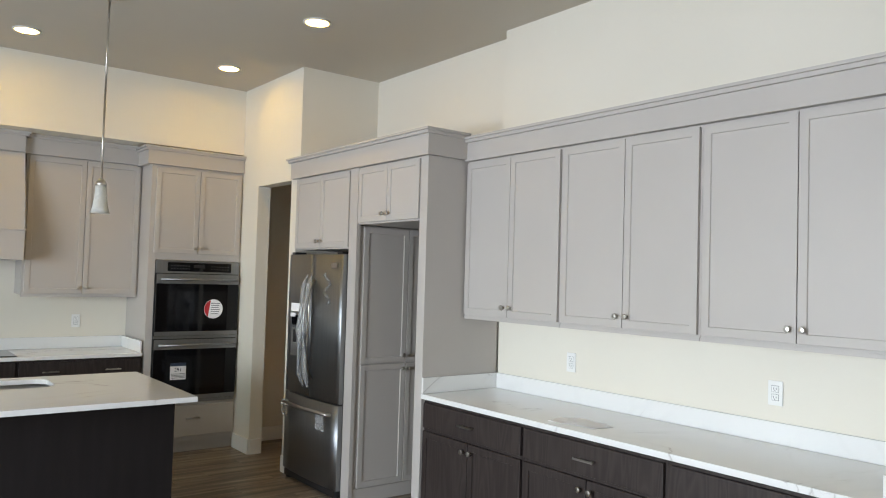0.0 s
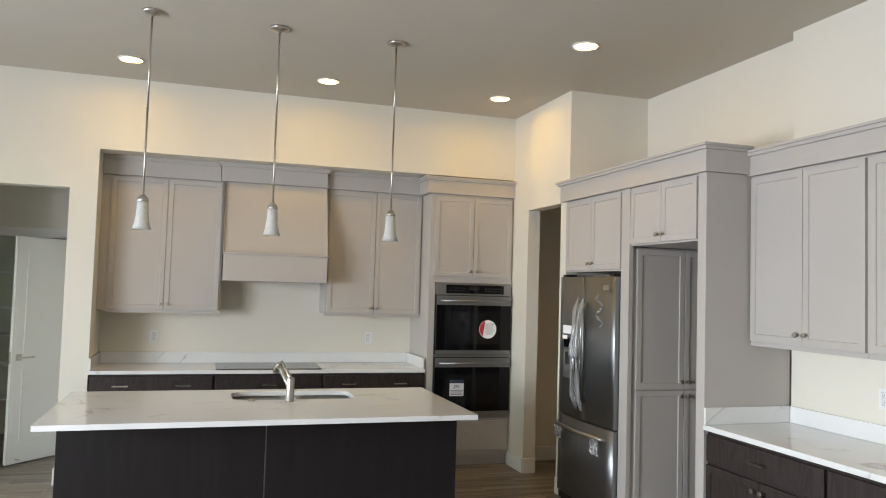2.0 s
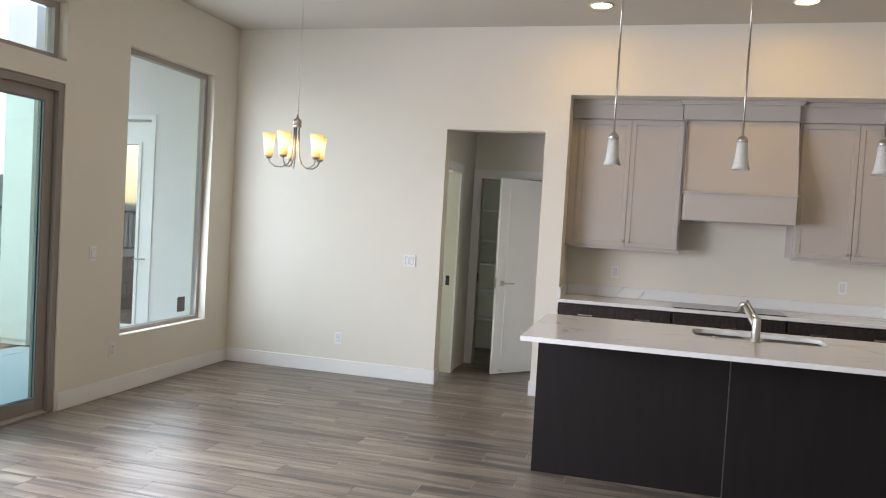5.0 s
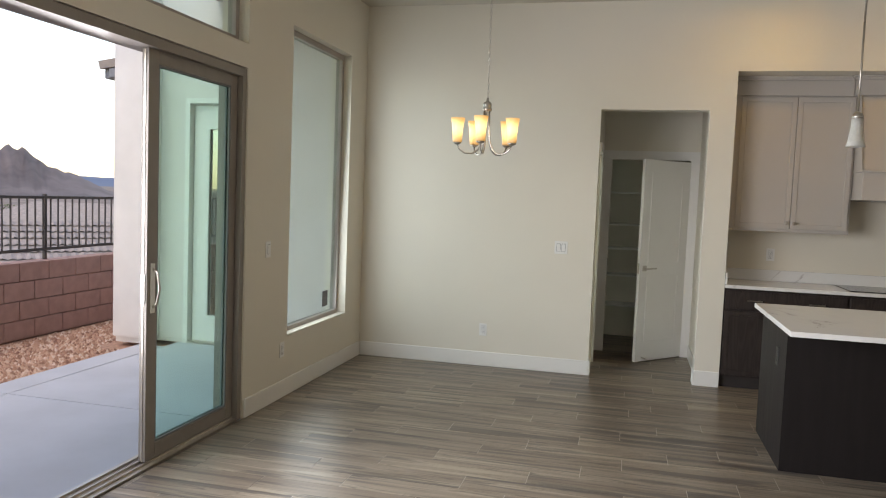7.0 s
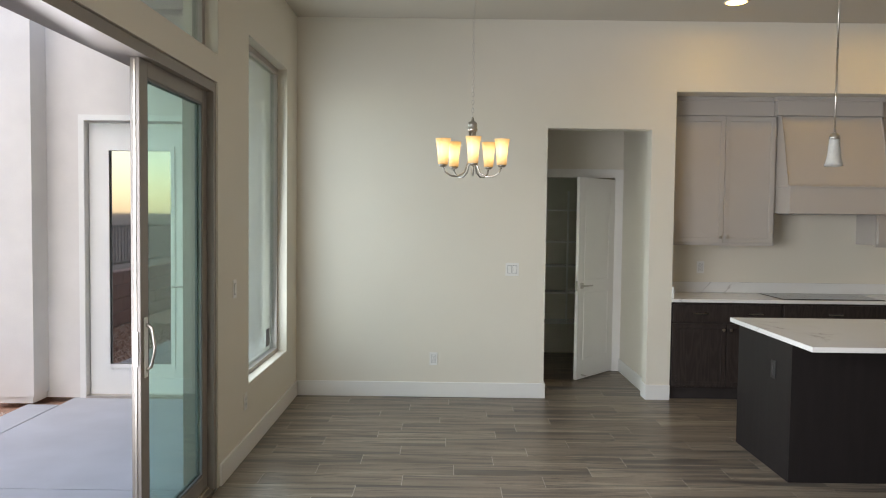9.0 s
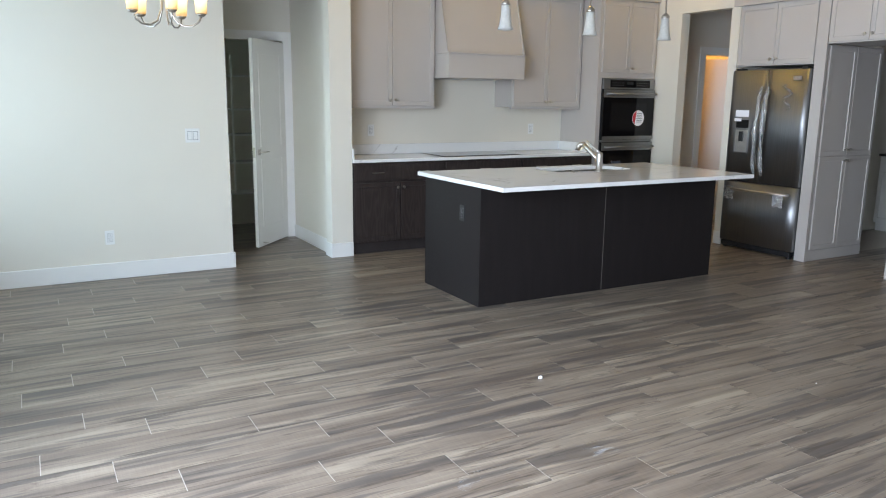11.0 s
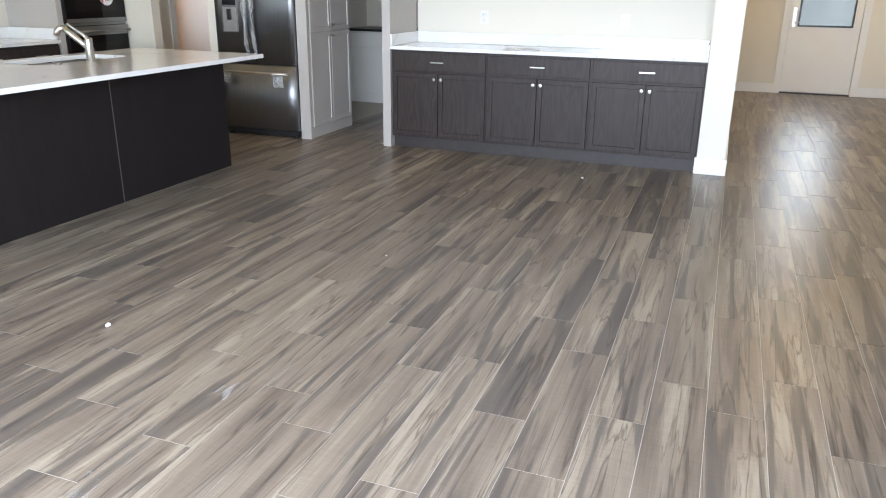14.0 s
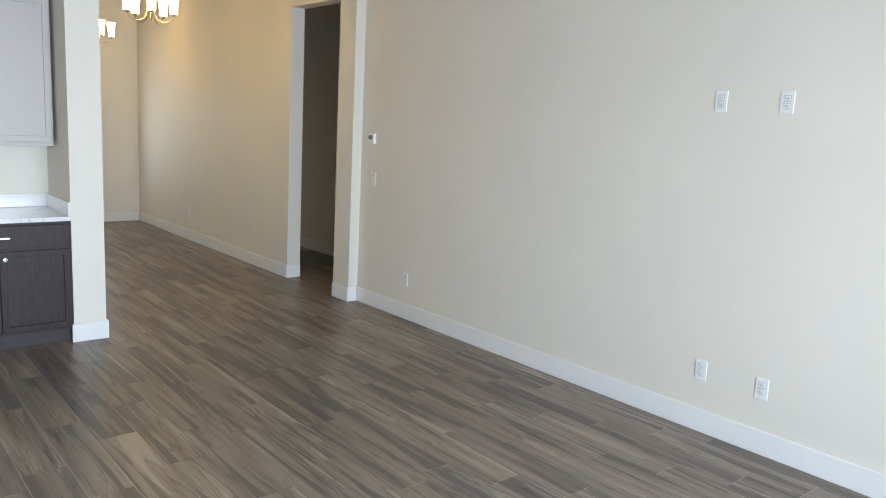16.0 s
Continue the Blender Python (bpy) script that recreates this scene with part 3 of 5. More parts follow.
sash = part("sash", solid((xo - 0.022, xo + 0.022, ya, ya + st, 0.026, 2.33), (xo - 0.022, xo + 0.022, yb - 0.075, yb, 0.026, 2.33), (xo - 0.022, xo + 0.022, ya + st, yb - 0.075, 0.026, 0.115), (xo - 0.022, xo + 0.022, ya + st, yb - 0.075, 2.255, 2.33), bevel=0.003), M_SASH, slider, "taupe sliding sash with shade in its colour")
g = part("pane", solid((xo - 0.005, xo + 0.005, ya + st, yb - 0.075, 0.115, 2.255)), M_LOWE, sash, "green tinted glass")
g.visible_shadow = False
part("glazing_bead", solid(*[(xo + a, xo + b, *q) for a, b in ((0.006, 0.018), (-0.018, -0.006)) for q in ((ya + st, ya + st + 0.012, 0.115, 2.255), (yb - 0.087, yb - 0.075, 0.115, 2.255), (ya + st + 0.012, yb - 0.087, 0.115, 0.127), (ya + st + 0.012, yb - 0.087, 2.243, 2.255))]), M_INK, sash, "dark glazing bead")
part("edge_strip", solid((xo - 0.005, xo + 0.004, ya - 0.004, ya - 0.0005, 0.03, 2.32)), M_ALU, sash, "bright weather strip")
part("latch", solid((xo - 0.012, xo + 0.012, ya - 0.007, ya - 0.0045, 0.93, 1.09), bevel=0.001), M_BRUSHED, sash, "steel latch plate")
part("handle", tube([(xo + 0.022, ya + 0.045, 0.90), (xo + 0.05, ya + 0.05, 0.92), (xo + 0.066, ya + 0.055, 1.01), (xo + 0.05, ya + 0.05, 1.10), (xo + 0.022, ya + 0.045, 1.12)], 0.008), M_BRUSHED, sash, "pale curved pull handle")
part("lock_plate", solid((xo + 0.022, xo + 0.030, ya + 0.03, ya + 0.065, 0.87, 1.15), bevel=0.003), M_PLATE, sash)


# ---- interior doors ----
def casing_y(name, x, y0, y1, z1, out):
    """Casing on a wall that lies along y, round an opening."""
    a, b = sorted((x, x + out))
    return setting(name, solid((a, b, y0 - 0.09, y0, 0, z1 + 0.09), (a, b, y1, y1 + 0.09, 0, z1 + 0.09), (a, b, y0, y1, z1, z1 + 0.09)), M_TRIM, "white flat door casing", "trim")


def casing_x(name, y, x0, x1, z1, out):
    a, b = sorted((y, y + out))
    return setting(name, solid((x0 - 0.09, x0, a, b, 0, z1 + 0.09), (x1, x1 + 0.09, a, b, 0, z1 + 0.09), (x0, x1, a, b, z1, z1 + 0.09)), M_TRIM, "white flat door casing", "trim")


def lever(parent, x, y, z, side, way):
    """A lever handle on the face y, pointing along x."""
    r = part("handle", join(solid((x - 0.028, x + 0.028, min(y, y + side * 0.008), max(y, y + side * 0.008), z - 0.028, z + 0.028), bevel=0.002),
                            tube([(x, y, z), (x, y + side * 0.05, z), (x + way * 0.02, y + side * 0.055, z), (x + way * 0.12, y + side * 0.052, z)], 0.008)), M_BRUSHED, parent, "brushed nickel lever")
    return r


def panel_door(name, m, w, h, label, way=1, levers=True):
    """A two-panel door hinged at the origin, running along x, 35 mm thick."""
    d = thing(name, m, label, "door")
    d["kind"] = "structure"
    bm = solid((0, w, -0.0175, 0.0175, 0.012, h))
    for side in (-1, 1):
        face = max(bm.faces, key=lambda f: f.calc_center_median().y * side)
        cut = h * 0.46
        for lo, hi in ((0.20, cut - 0.06), (cut + 0.06, h - 0.13)):
            a = 0.11
            frame_in = 0.012
            for x0, x1, z0, z1 in ((a, w - a, lo, lo + frame_in), (a, w - a, hi - frame_in, hi), (a, a + frame_in, lo + frame_in, hi - frame_in), (w - a - frame_in, w - a, lo + frame_in, hi - frame_in)):
                bmesh.ops.create_cube(bm, size=1, matrix=Matrix.Translation(((x0 + x1) / 2, side * 0.019, (z0 + z1) / 2)) @ Matrix.Diagonal((x1 - x0, 0.005, z1 - z0, 1)))
    part("leaf", bm, M_TRIM, d)
    if levers:
        lever(d, w - 0.065, -0.0175, 0.95, -1, -1)
        lever(d, w - 0.065, 0.0175, 0.95, 1, -1)
        part("latch_plate", solid((w, w + 0.002, -0.012, 0.012, 0.90, 1.0)), M_BRUSHED, d)
    for z in (0.25, h / 2, h - 0.22):
        part("hinge", tube([(-0.006, -0.02, z - 0.045), (-0.006, -0.02, z + 0.045)], 0.007, 8), M_BRUSHED, d)
    return d


panel_door("door_2", pose(-1.128, 8.44, 0, 0, 0, 180 + 48), 0.69, 2.03, "white two-panel pantry door standing ajar")
casing_x("trim_pantry", 8.45, -1.91, -1.12, 2.05, -0.018)
setting("trim_bedroom", solid((-2.0, -1.982, 7.80, 7.89, 0, 2.14), (-2.0, -1.982, 7.36, 7.80, 2.05, 2.14)), M_TRIM, "white flat door casing", "trim")
part("door_stop", tube([(0.60, 0.018, 0.05), (0.60, 0.075, 0.05)], 0.005, 8), M_BRUSHED, bpy.data.objects["door_2"])
part("strike_plate", solid((-1.9102, -1.9075, 8.46, 8.50, 0.90, 1.0)), M_DARK, bpy.data.objects["trim_pantry"])
part("strike_plate", solid((-2.09, -2.05, 7.7972, 7.7998, 0.90, 1.0)), M_DARK, bpy.data.objects["trim_bedroom"])
casing_x("trim_hall", 7.3, 3.78, 4.60, 2.05, -0.018)
panel_door("door_3", pose(4.58, 7.44, 0, 0, 0, 125), 0.76, 2.03, "white two-panel door standing open in the back hall")
casing_x("trim_study", 1.28, 5.0, 5.9, 2.44, -0.018)
panel_door("door_4", pose(5.89, 1.36, 0, 0, 0, 180), 0.88, 2.42, "closed white door in the entry hall")

front = thing("door_5", (8.80, -0.31, 0), "white front door with a large bright glass lite", "front door")
front["kind"] = "structure"
fd = solid((0, 0.045, 0.005, 0.10, 0.02, 2.43), (0, 0.045, 0.82, 0.925, 0.02, 2.43), (0, 0.045, 0.10, 0.82, 0.02, 0.94), (0, 0.045, 0.10, 0.82, 2.24, 2.43),
           (-0.005, 0, 0.17, 0.75, 0.20, 0.215), (-0.005, 0, 0.17, 0.75, 0.70, 0.715), (-0.005, 0, 0.17, 0.185, 0.215, 0.70), (-0.005, 0, 0.735, 0.75, 0.215, 0.70))
part("leaf", fd, M_TRIM, front)
part("lite_frame", solid((-0.012, 0.057, 0.10, 0.125, 0.94, 2.24), (-0.012, 0.057, 0.795, 0.82, 0.94, 2.24), (-0.012, 0.057, 0.125, 0.795, 0.94, 0.965), (-0.012, 0.057, 0.125, 0.795, 2.215, 2.24)), M_DARK, front, "dark lite frame")
fp = part("pane", solid((0.018, 0.026, 0.125, 0.795, 0.965, 2.215)), M_GLASS, front)
fp.visible_shadow = False
part("handle", join(solid((-0.012, 0, 0.845, 0.895, 0.93, 1.20), bevel=0.003), tube([(0, 0.87, 1.0), (-0.05, 0.87, 1.0), (-0.055, 0.80, 1.0)], 0.009)), M_BRUSHED, front, "brushed nickel entry handle")
part("threshold", solid((-0.06, 0.06, 0.0, 0.93, -0.004, 0.018), bevel=0.004), M_DARK, front, "dark threshold")
casing_y("trim_front", 8.76, -0.31, 0.62, 2.44, -0.02)


# ---- cabinets ----
def base_cabinet(m, w, label, group, drawer_pulls=1, d=0.61, h=0.885, ends=()):
    """A dark base cabinet: drawer over two doors, face to -y at y = 0, width along x."""
    c = thing("base_cabinet", m, label, "cabinet", group)
    part("body", solid((0, w, 0.0, d, 0.105, h)), M_OAK, c)
    part("toe_kick", solid((0.0, w, 0.045, d, 0.0, 0.105)), M_TOE, c, "dark recessed toe kick")
    g = 0.012
    drawer = part("drawer", slab_front(w - 2 * g, 0.155, h - 0.175, g), M_OAK, c)
    for k in range(drawer_pulls):
        part("handle", pull(w * (k + 0.5) / drawer_pulls if drawer_pulls > 1 else w / 2, -0.02, h - 0.0975), M_BRUSHED, drawer, "brushed nickel bar pull")
    dw, top = (w - 2 * g - 0.006) / 2, h - 0.195
    for k in range(2):
        x0 = g + k * (dw + 0.006)
        door = part("door", shaker(dw, top - 0.125, 0.125, x0), M_OAK, c)
        part("knob", knob(x0 + (dw - 0.03 if k == 0 else 0.03), -0.02, top - 0.05), M_BRUSHED, door, "round brushed nickel knob")
    return c


def wall_cabinet(m, w, h, d, label, group, lip=True, knob_z=0.05, frame=0.012):
    """A greige wall cabinet with two shaker doors."""
    c = thing("wall_cabinet", m, label, "cabinet", group)
    part("body", solid((0, w, 0, d, 0, h)), M_CAB, c)
    if lip:
        part("light_rail", solid((0.0, w, -0.006, 0.02, -0.018, 0.0)), M_CAB, c)
    dw = (w - 2 * frame - 0.004) / 2
    for k in range(2):
        x0 = frame + k * (dw + 0.004)
        door = part("door", shaker(dw, h - 0.024, 0.012, x0), M_CAB, c)
        part("knob", knob(x0 + (dw - 0.03 if k == 0 else 0.03), -0.02, 0.012 + knob_z), M_BRUSHED, door, "round brushed nickel knob")
    return c


def crown(name, m, w, z0, z1, depth, label, left=True, right=True):
    """A stacked crown: a flat frieze with a stepped cap, face to -y."""
    c = thing(name, m, label, "crown moulding")
    part("frieze", solid((0, w, 0, depth, z0, z1 - 0.035)), M_CAB, c)
    part("cap", solid((-0.02 * left, w + 0.02 * right, -0.02, depth, z1 - 0.035, z1 - 0.015), (-0.035 * left, w + 0.035 * right, -0.035, depth, z1 - 0.015, z1)), M_CAB, c)
    return c


def outlet(x, y, z, rz, label="white duplex wall outlet", switches=0, mat=None, name=None):
    """A wall plate; it faces -y before its turn."""
    mat = mat or M_PLATE
    w = 0.072 if switches < 2 else 0.118
    o = thing(name or ("light_switch" if switches else "outlet"), pose(x, y, z, 0, 0, rz), label, "switch" if switches else "outlet")
    part("plate", solid((-w / 2, w / 2, -0.006, 0, -0.058, 0.058), bevel=0.002), mat, o)
    for k in range(max(1, switches)):
        cx = (k - (switches - 1) / 2) * 0.046 if switches > 1 else 0
        if switches:
            part("gap", solid((cx - 0.0185, cx + 0.0185, -0.0066, -0.0058, -0.0355, 0.0355)), M_INK, o)
            part("rocker", moved(solid((cx - 0.016, cx + 0.016, -0.010, -0.004, -0.033, 0.033), bevel=0.0015), pose(0, 0, 0, 3)), mat, o)
        else:
            for s in (-1, 1):
                r = part("socket", solid((-0.017, 0.017, -0.009, -0.005, s * 0.020 - 0.014, s * 0.020 + 0.014), bevel=0.002), mat, o)
                part("gap", solid((-0.0185, 0.0185, -0.0066, -0.0058, s * 0.020 - 0.0155, s * 0.020 + 0.0155)), M_INK, o)
                part("slots", solid((-0.008, -0.005, -0.0096, -0.0088, s * 0.02 - 0.004, s * 0.02 + 0.007), (0.005, 0.008, -0.0096, -0.0088, s * 0.02 - 0.004, s * 0.02 + 0.006), (-0.002, 0.002, -0.0096, -0.0088, s * 0.02 - 0.010, s * 0.02 - 0.006)), M_INK, r)
    return o


E_FACE = -90   # turn of a thing whose face looks to -x
# range wall
for x0, w, pulls in ((-0.863, 0.993, 2), (0.131, 0.929, 1), (1.061, 0.957, 2)):
    base_cabinet(pose(x0, 7.215, 0), w, "dark-stained oak base cabinet below the range worktop", "range wall base cabinets", pulls, d=0.60)
wall_cabinet(pose(-0.80, 7.49, 1.405), 0.956, 1.18, 0.33, "greige shaker wall cabinet beside the range hood", "range wall cabinets", frame=0.018)
wall_cabinet(pose(1.10, 7.49, 1.405), 0.934, 1.18, 0.33, "greige shaker wall cabinet beside the oven tower", "range wall cabinets", frame=0.018)
tagged(new("filler_strip", mesh_of("filler_strip", solid((-0.864, -0.801, 7.485, 7.82, 1.405, 2.585)), M_CAB)), "greige filler strip beside the wall cabinet", "cabinet filler")
crown("crown_moulding", pose(-0.864, 7.465, 0), 0.98, 2.586, 2.752, 0.35, "greige crown above the wall cabinet", left=False, right=False)
crown("crown_moulding", pose(0.122, 7.40, 0), 0.952, 2.586, 2.752, 0.415, "greige crown above the range hood")
crown("crown_moulding", pose(1.075, 7.465, 0), 0.94, 2.586, 2.752, 0.35, "greige crown above the wall cabinet", left=False, right=False)
# range hood: a tapered box over a straight apron
hood = thing("range_hood", (0.618, 7.21, 1.69), "greige painted wooden range hood with a tapered front", "range hood")
part("apron", solid((-0.452, 0.452, 0, 0.60, 0, 0.235), bevel=0.003), M_CAB, hood)
part("ledge", solid((-0.462, 0.462, -0.012, 0.60, 0.235, 0.252), bevel=0.003), M_CAB, hood)
bm = bmesh.new()
z0, z1 = 0.252, 0.894
vs = [bm.verts.new(p) for p in ((-0.456, 0.02, z0), (0.456, 0.02, z0), (0.456, 0.605, z0), (-0.456, 0.605, z0), (-0.456, 0.20, z1), (0.456, 0.20, z1), (0.456, 0.605, z1), (-0.456, 0.605, z1))]
faces = [bm.faces.new([vs[k] for k in q]) for q in ((0, 1, 5, 4), (1, 2, 6, 5), (2, 3, 7, 6), (3, 0, 4, 7), (4, 5, 6, 7), (3, 2, 1, 0))]
bmesh.ops.inset_region(bm, faces=[faces[0]], thickness=0.034, depth=0)
bmesh.ops.inset_region(bm, faces=[faces[0]], thickness=0.003, depth=-0.020)
part("chimney", bm, M_CAB, hood)
part("filter", solid((-0.36, 0.36, 0.08, 0.52, -0.006, -0.001)), M_SINK, hood, "steel grease filter")

# worktop of the range wall, with upstands
top = thing("worktop", (0, 0, 0), "white veined quartz worktop along the range wall", "worktop")
part("slab", solid((-0.863, 2.016, 7.175, 7.819, 0.886, 0.916), bevel=0.002), M_QUARTZ, top)
part("upstand", solid((-0.845, 1.998, 7.80, 7.819, 0.917, 1.017), bevel=0.0015), M_QUARTZ, top)
part("upstand", solid((-0.863, -0.846, 7.19, 7.819, 0.917, 1.017), bevel=0.0015), M_QUARTZ, top)
part("upstand", solid((1.999, 2.016, 7.21, 7.819, 0.917, 1.017), bevel=0.0015), M_QUARTZ, top)
ck = thing("cooktop", (0.60, 7.47, 0.9165), "flush black glass cooktop set in the worktop", "cooktop")
part("glass", solid((-0.46, 0.46, -0.24, 0.26, 0, 0.006), bevel=0.002), M_COOK, ck)
for x, y, r in ((-0.29, -0.10, 0.09), (-0.29, 0.13, 0.07), (0.0, 0.05, 0.115), (0.29, 0.13, 0.09), (0.29, -0.10, 0.07)):
    part("burner_ring", lathe([(r, 0.0064), (r + 0.0025, 0.0064)], 32, (x, y, 0), cap=False), M_INK, ck)
outlet(-0.405, 7.82, 1.16, 0), outlet(1.602, 7.82, 1.16, 0)

# oven tower
tower = thing("oven_tower", (2.035, 7.195, 0), "tall greige cabinet with built-in double wall oven", "cabinet")
W = 0.84
for name, box in (("side_panel", (0, 0.06, 0, 0.62, 0.10, 2.575)), ("side_panel", (W - 0.015, W, 0, 0.62, 0.10, 2.575)), ("lower_box", (0.0605, W - 0.0155, 0.0, 0.62, 0.10, 0.45)),
                  ("upper_box", (0.0605, W - 0.0155, 0, 0.62, 1.735, 2.575)), ("back_panel", (0.0605, W - 0.0155, 0.40, 0.62, 0.4505, 1.7345))):
    part(name, solid(box), M_CAB, tower)
part("toe_kick", solid((0.0, W, 0.05, 0.62, 0, 0.10)), M_CAB, tower)
dr = part("drawer", slab_front(0.78, 0.275, 0.15, 0.04), M_CAB, tower)
part("handle", pull(0.44, -0.02, 0.31), M_BRUSHED, dr, "brushed nickel bar pull")
for k in range(2):
    x0 = 0.04 + k * 0.392
    dd = part("door", shaker(0.388, 0.755, 1.795, x0), M_CAB, tower)
    part("knob", knob(x0 + (0.358 if k == 0 else 0.03), -0.02, 1.845), M_BRUSHED, dd, "round brushed nickel knob")
crown("crown_moulding", pose(1.99, 7.165, 0), 0.885, 2.577, 2.735, 0.63, "greige crown on the oven tower", right=False)
oven = thing("wall_oven", (2.098, 7.19, 0.452), "stainless double wall oven with black glass doors", "oven")
w = 0.765
part("housing", solid((0, w, 0.0, 0.38, 0, 1.278)), M_DARK, oven)
part("trim_strip", solid((0, w, -0.012, -0.001, 0, 0.028), bevel=0.002), M_STEEL, oven, "stainless trim")
part("trim_strip", solid((0, w, -0.012, -0.001, 0.578, 0.602), bevel=0.002), M_STEEL, oven, "stainless trim")
part("fascia", solid((0, w, -0.02, -0.001, 1.165, 1.278), bevel=0.002), M_STEEL, oven, "stainless fascia")
part("control_panel", solid((0.10, w - 0.08, -0.024, -0.0205, 1.182, 1.262)), M_BLACK, oven, "black glass control panel")
part("display", solid((w / 2 - 0.05, w / 2 + 0.05, -0.0252, -0.0245, 1.215, 1.245)), M_DARK, oven)
for k in range(7):
    for j in range(2):
        for side in (0, 1):
            x = (0.13 + k * 0.026) if side == 0 else (w - 0.115 - k * 0.026)
            part("button_mark", solid((x, x + 0.010, -0.0248, -0.0242, 1.203 + j * 0.026, 1.209 + j * 0.026)), M_INK, oven)
for z0, hh in ((0.030, 0.545), (0.604, 0.557)):
    dd = part("door", solid((0.004, w - 0.004, -0.034, -0.002, z0, z0 + hh), bevel=0.003), M_BLACK, oven, "black glass oven door")
    part("top_rail", solid((0.004, w - 0.004, -0.037, -0.0345, z0 + hh - 0.09, z0 + hh - 0.002)), M_STEEL, dd, "stainless rail")
    part("bottom_rail", solid((0.004, w - 0.004, -0.037, -0.0345, z0 + 0.002, z0 + 0.04)), M_STEEL, dd, "stainless rail")
    part("handle", join(tube([(0.03, -0.085, z0 + hh - 0.05), (w / 2, -0.092, z0 + hh - 0.05), (w - 0.03, -0.085, z0 + hh - 0.05)], 0.013), solid((0.045, 0.07, -0.085, -0.035, z0 + hh - 0.06, z0 + hh - 0.04), (w - 0.07, w - 0.045, -0.085, -0.035, z0 + hh - 0.06, z0 + hh - 0.04))), M_STEEL, dd, "stainless bar handle in clear film")
    part("window", solid((0.12, w - 0.12, -0.0352, -0.0345, z0 + 0.10, z0 + hh - 0.15)), M_COOK, dd)
# round sticker on the upper door, energy label on the lower door
st = lathe([(0.0, 0.0), (0.088, 0.0), (0.088, 0.001), (0.0, 0.001)], 36)
part("round_sticker", moved(st, Matrix.Translation((0.525, -0.0358, 0.845)) @ pose(0, 0, 0, 90)), M_PAPER, oven, "round red and white sticker")
bm = bmesh.new()
pts = [(0.085 * math.cos(radians(a)), 0.085 * math.sin(radians(a))) for a in range(108, 243, 9)]
bm.faces.new([bm.verts.new((0.525 + x, -0.0372, 0.845 + z)) for x, z in pts])
part("red_segment", bm, M_RED, oven, "red part of the sticker")
for k in range(6):
    part("print_line", solid((0.50, 0.585 - 0.006 * (k % 3), -0.0373, -0.0369, 0.893 - k * 0.019, 0.899 - k * 0.019)), M_INK, oven)
part("energy_label", solid((0.155, 0.295, -0.0365, -0.0355, 0.215, 0.365)), M_PAPER, oven, "white energy label")
part("label_band", solid((0.155, 0.295, -0.0372, -0.0366, 0.335, 0.365)), M_NAVY, oven)
for k in range(4):
    part("print_line", solid((0.165, 0.285, -0.0372, -0.0366, 0.228 + k * 0.012, 0.233 + k * 0.012)), M_INK, oven)
cu = bpy.data.curves.new("label_number", "FONT")
cu.body, cu.size, cu.align_x = "291", 0.045, "CENTER"
txt = new("label_number", cu)
txt.parent, txt.matrix_basis = oven, pose(0.225, -0.0372, 0.288, 90, 0, 0)
cu.materials.append(M_NAVY)

# long worktop on the east wall
for k in range(3):
    base_cabinet(pose(2.89, 4.21 - k * 0.903, 0, 0, 0, E_FACE), 0.902, "dark-stained oak base cabinet below the long worktop", "long wall base cabinets", d=0.60)
for y0, w in ((4.215, 0.852), (3.360, 0.900), (2.457, 0.937)):
    wall_cabinet(pose(3.20, y0, 1.405, 0, 0, E_FACE), w, 1.015, 0.298, "greige shaker wall cabinet above the long worktop", "long wall cabinets", knob_z=0.06, frame=0.010)
crown("crown_moulding", pose(3.165, 4.215, 0, 0, 0, E_FACE), 2.713, 2.421, 2.575, 0.333, "greige crown above the long wall cabinets", left=False, right=False)
lt = thing("worktop", (0, 0, 0), "long white quartz worktop with grey veins", "worktop")
part("slab", solid((2.862, 3.498, 1.502, 4.218, 0.886, 0.916), bevel=0.002), M_QUARTZ, lt)
part("upstand", solid((3.48, 3.498, 1.521, 4.199, 0.917, 1.017), bevel=0.0015), M_QUARTZ, lt)
part("upstand", solid((2.866, 3.498, 4.20, 4.218, 0.917, 1.017), bevel=0.0015), M_QUARTZ, lt)
part("upstand", solid((2.866, 3.498, 1.502, 1.520, 0.917, 1.017), bevel=0.0015), M_QUARTZ, lt)
outlet(3.498, 3.539, 1.157, E_FACE), outlet(3.498, 2.245, 1.152, E_FACE)
paper = thing("paper_sheets", (3.03, 3.06, 0.9165), "loose white leaflets lying on the long worktop", "paper")
part("leaflet", moved(solid((-0.07, 0.07, -0.14, 0.14, 0, 0.0012)), pose(0, 0, 0, 0, 0, 14)), M_PAPER, paper)
part("leaflet", moved(solid((-0.06, 0.08, -0.13, 0.13, 0.0014, 0.0026)), pose(0.02, -0.03, 0, 0, 0.6, -9)), M_PAPER, paper)

# fridge surround
tp = tagged(new("end_panel", mesh_of("end_panel", solid((2.87, 3.498, 4.221, 4.30, 0, 2.43), bevel=0.002), M_CAB)), "tall greige end panel beside the long worktop", "cabinet panel")
wall_cabinet(pose(2.885, 6.055, 1.842, 0, 0, E_FACE), 0.875, 0.588, 0.60, "greige cabinet above the fridge", "fridge surround", lip=False)
wall_cabinet(pose(2.885, 5.069, 2.016, 0, 0, E_FACE), 0.768, 0.414, 0.60, "short greige cabinet bridging the passage", "fridge surround", lip=False)
tall = thing("tall_cabinet", (2.87, 5.07, 0), "tall greige pantry cabinet with doors facing the passage", "cabinet")
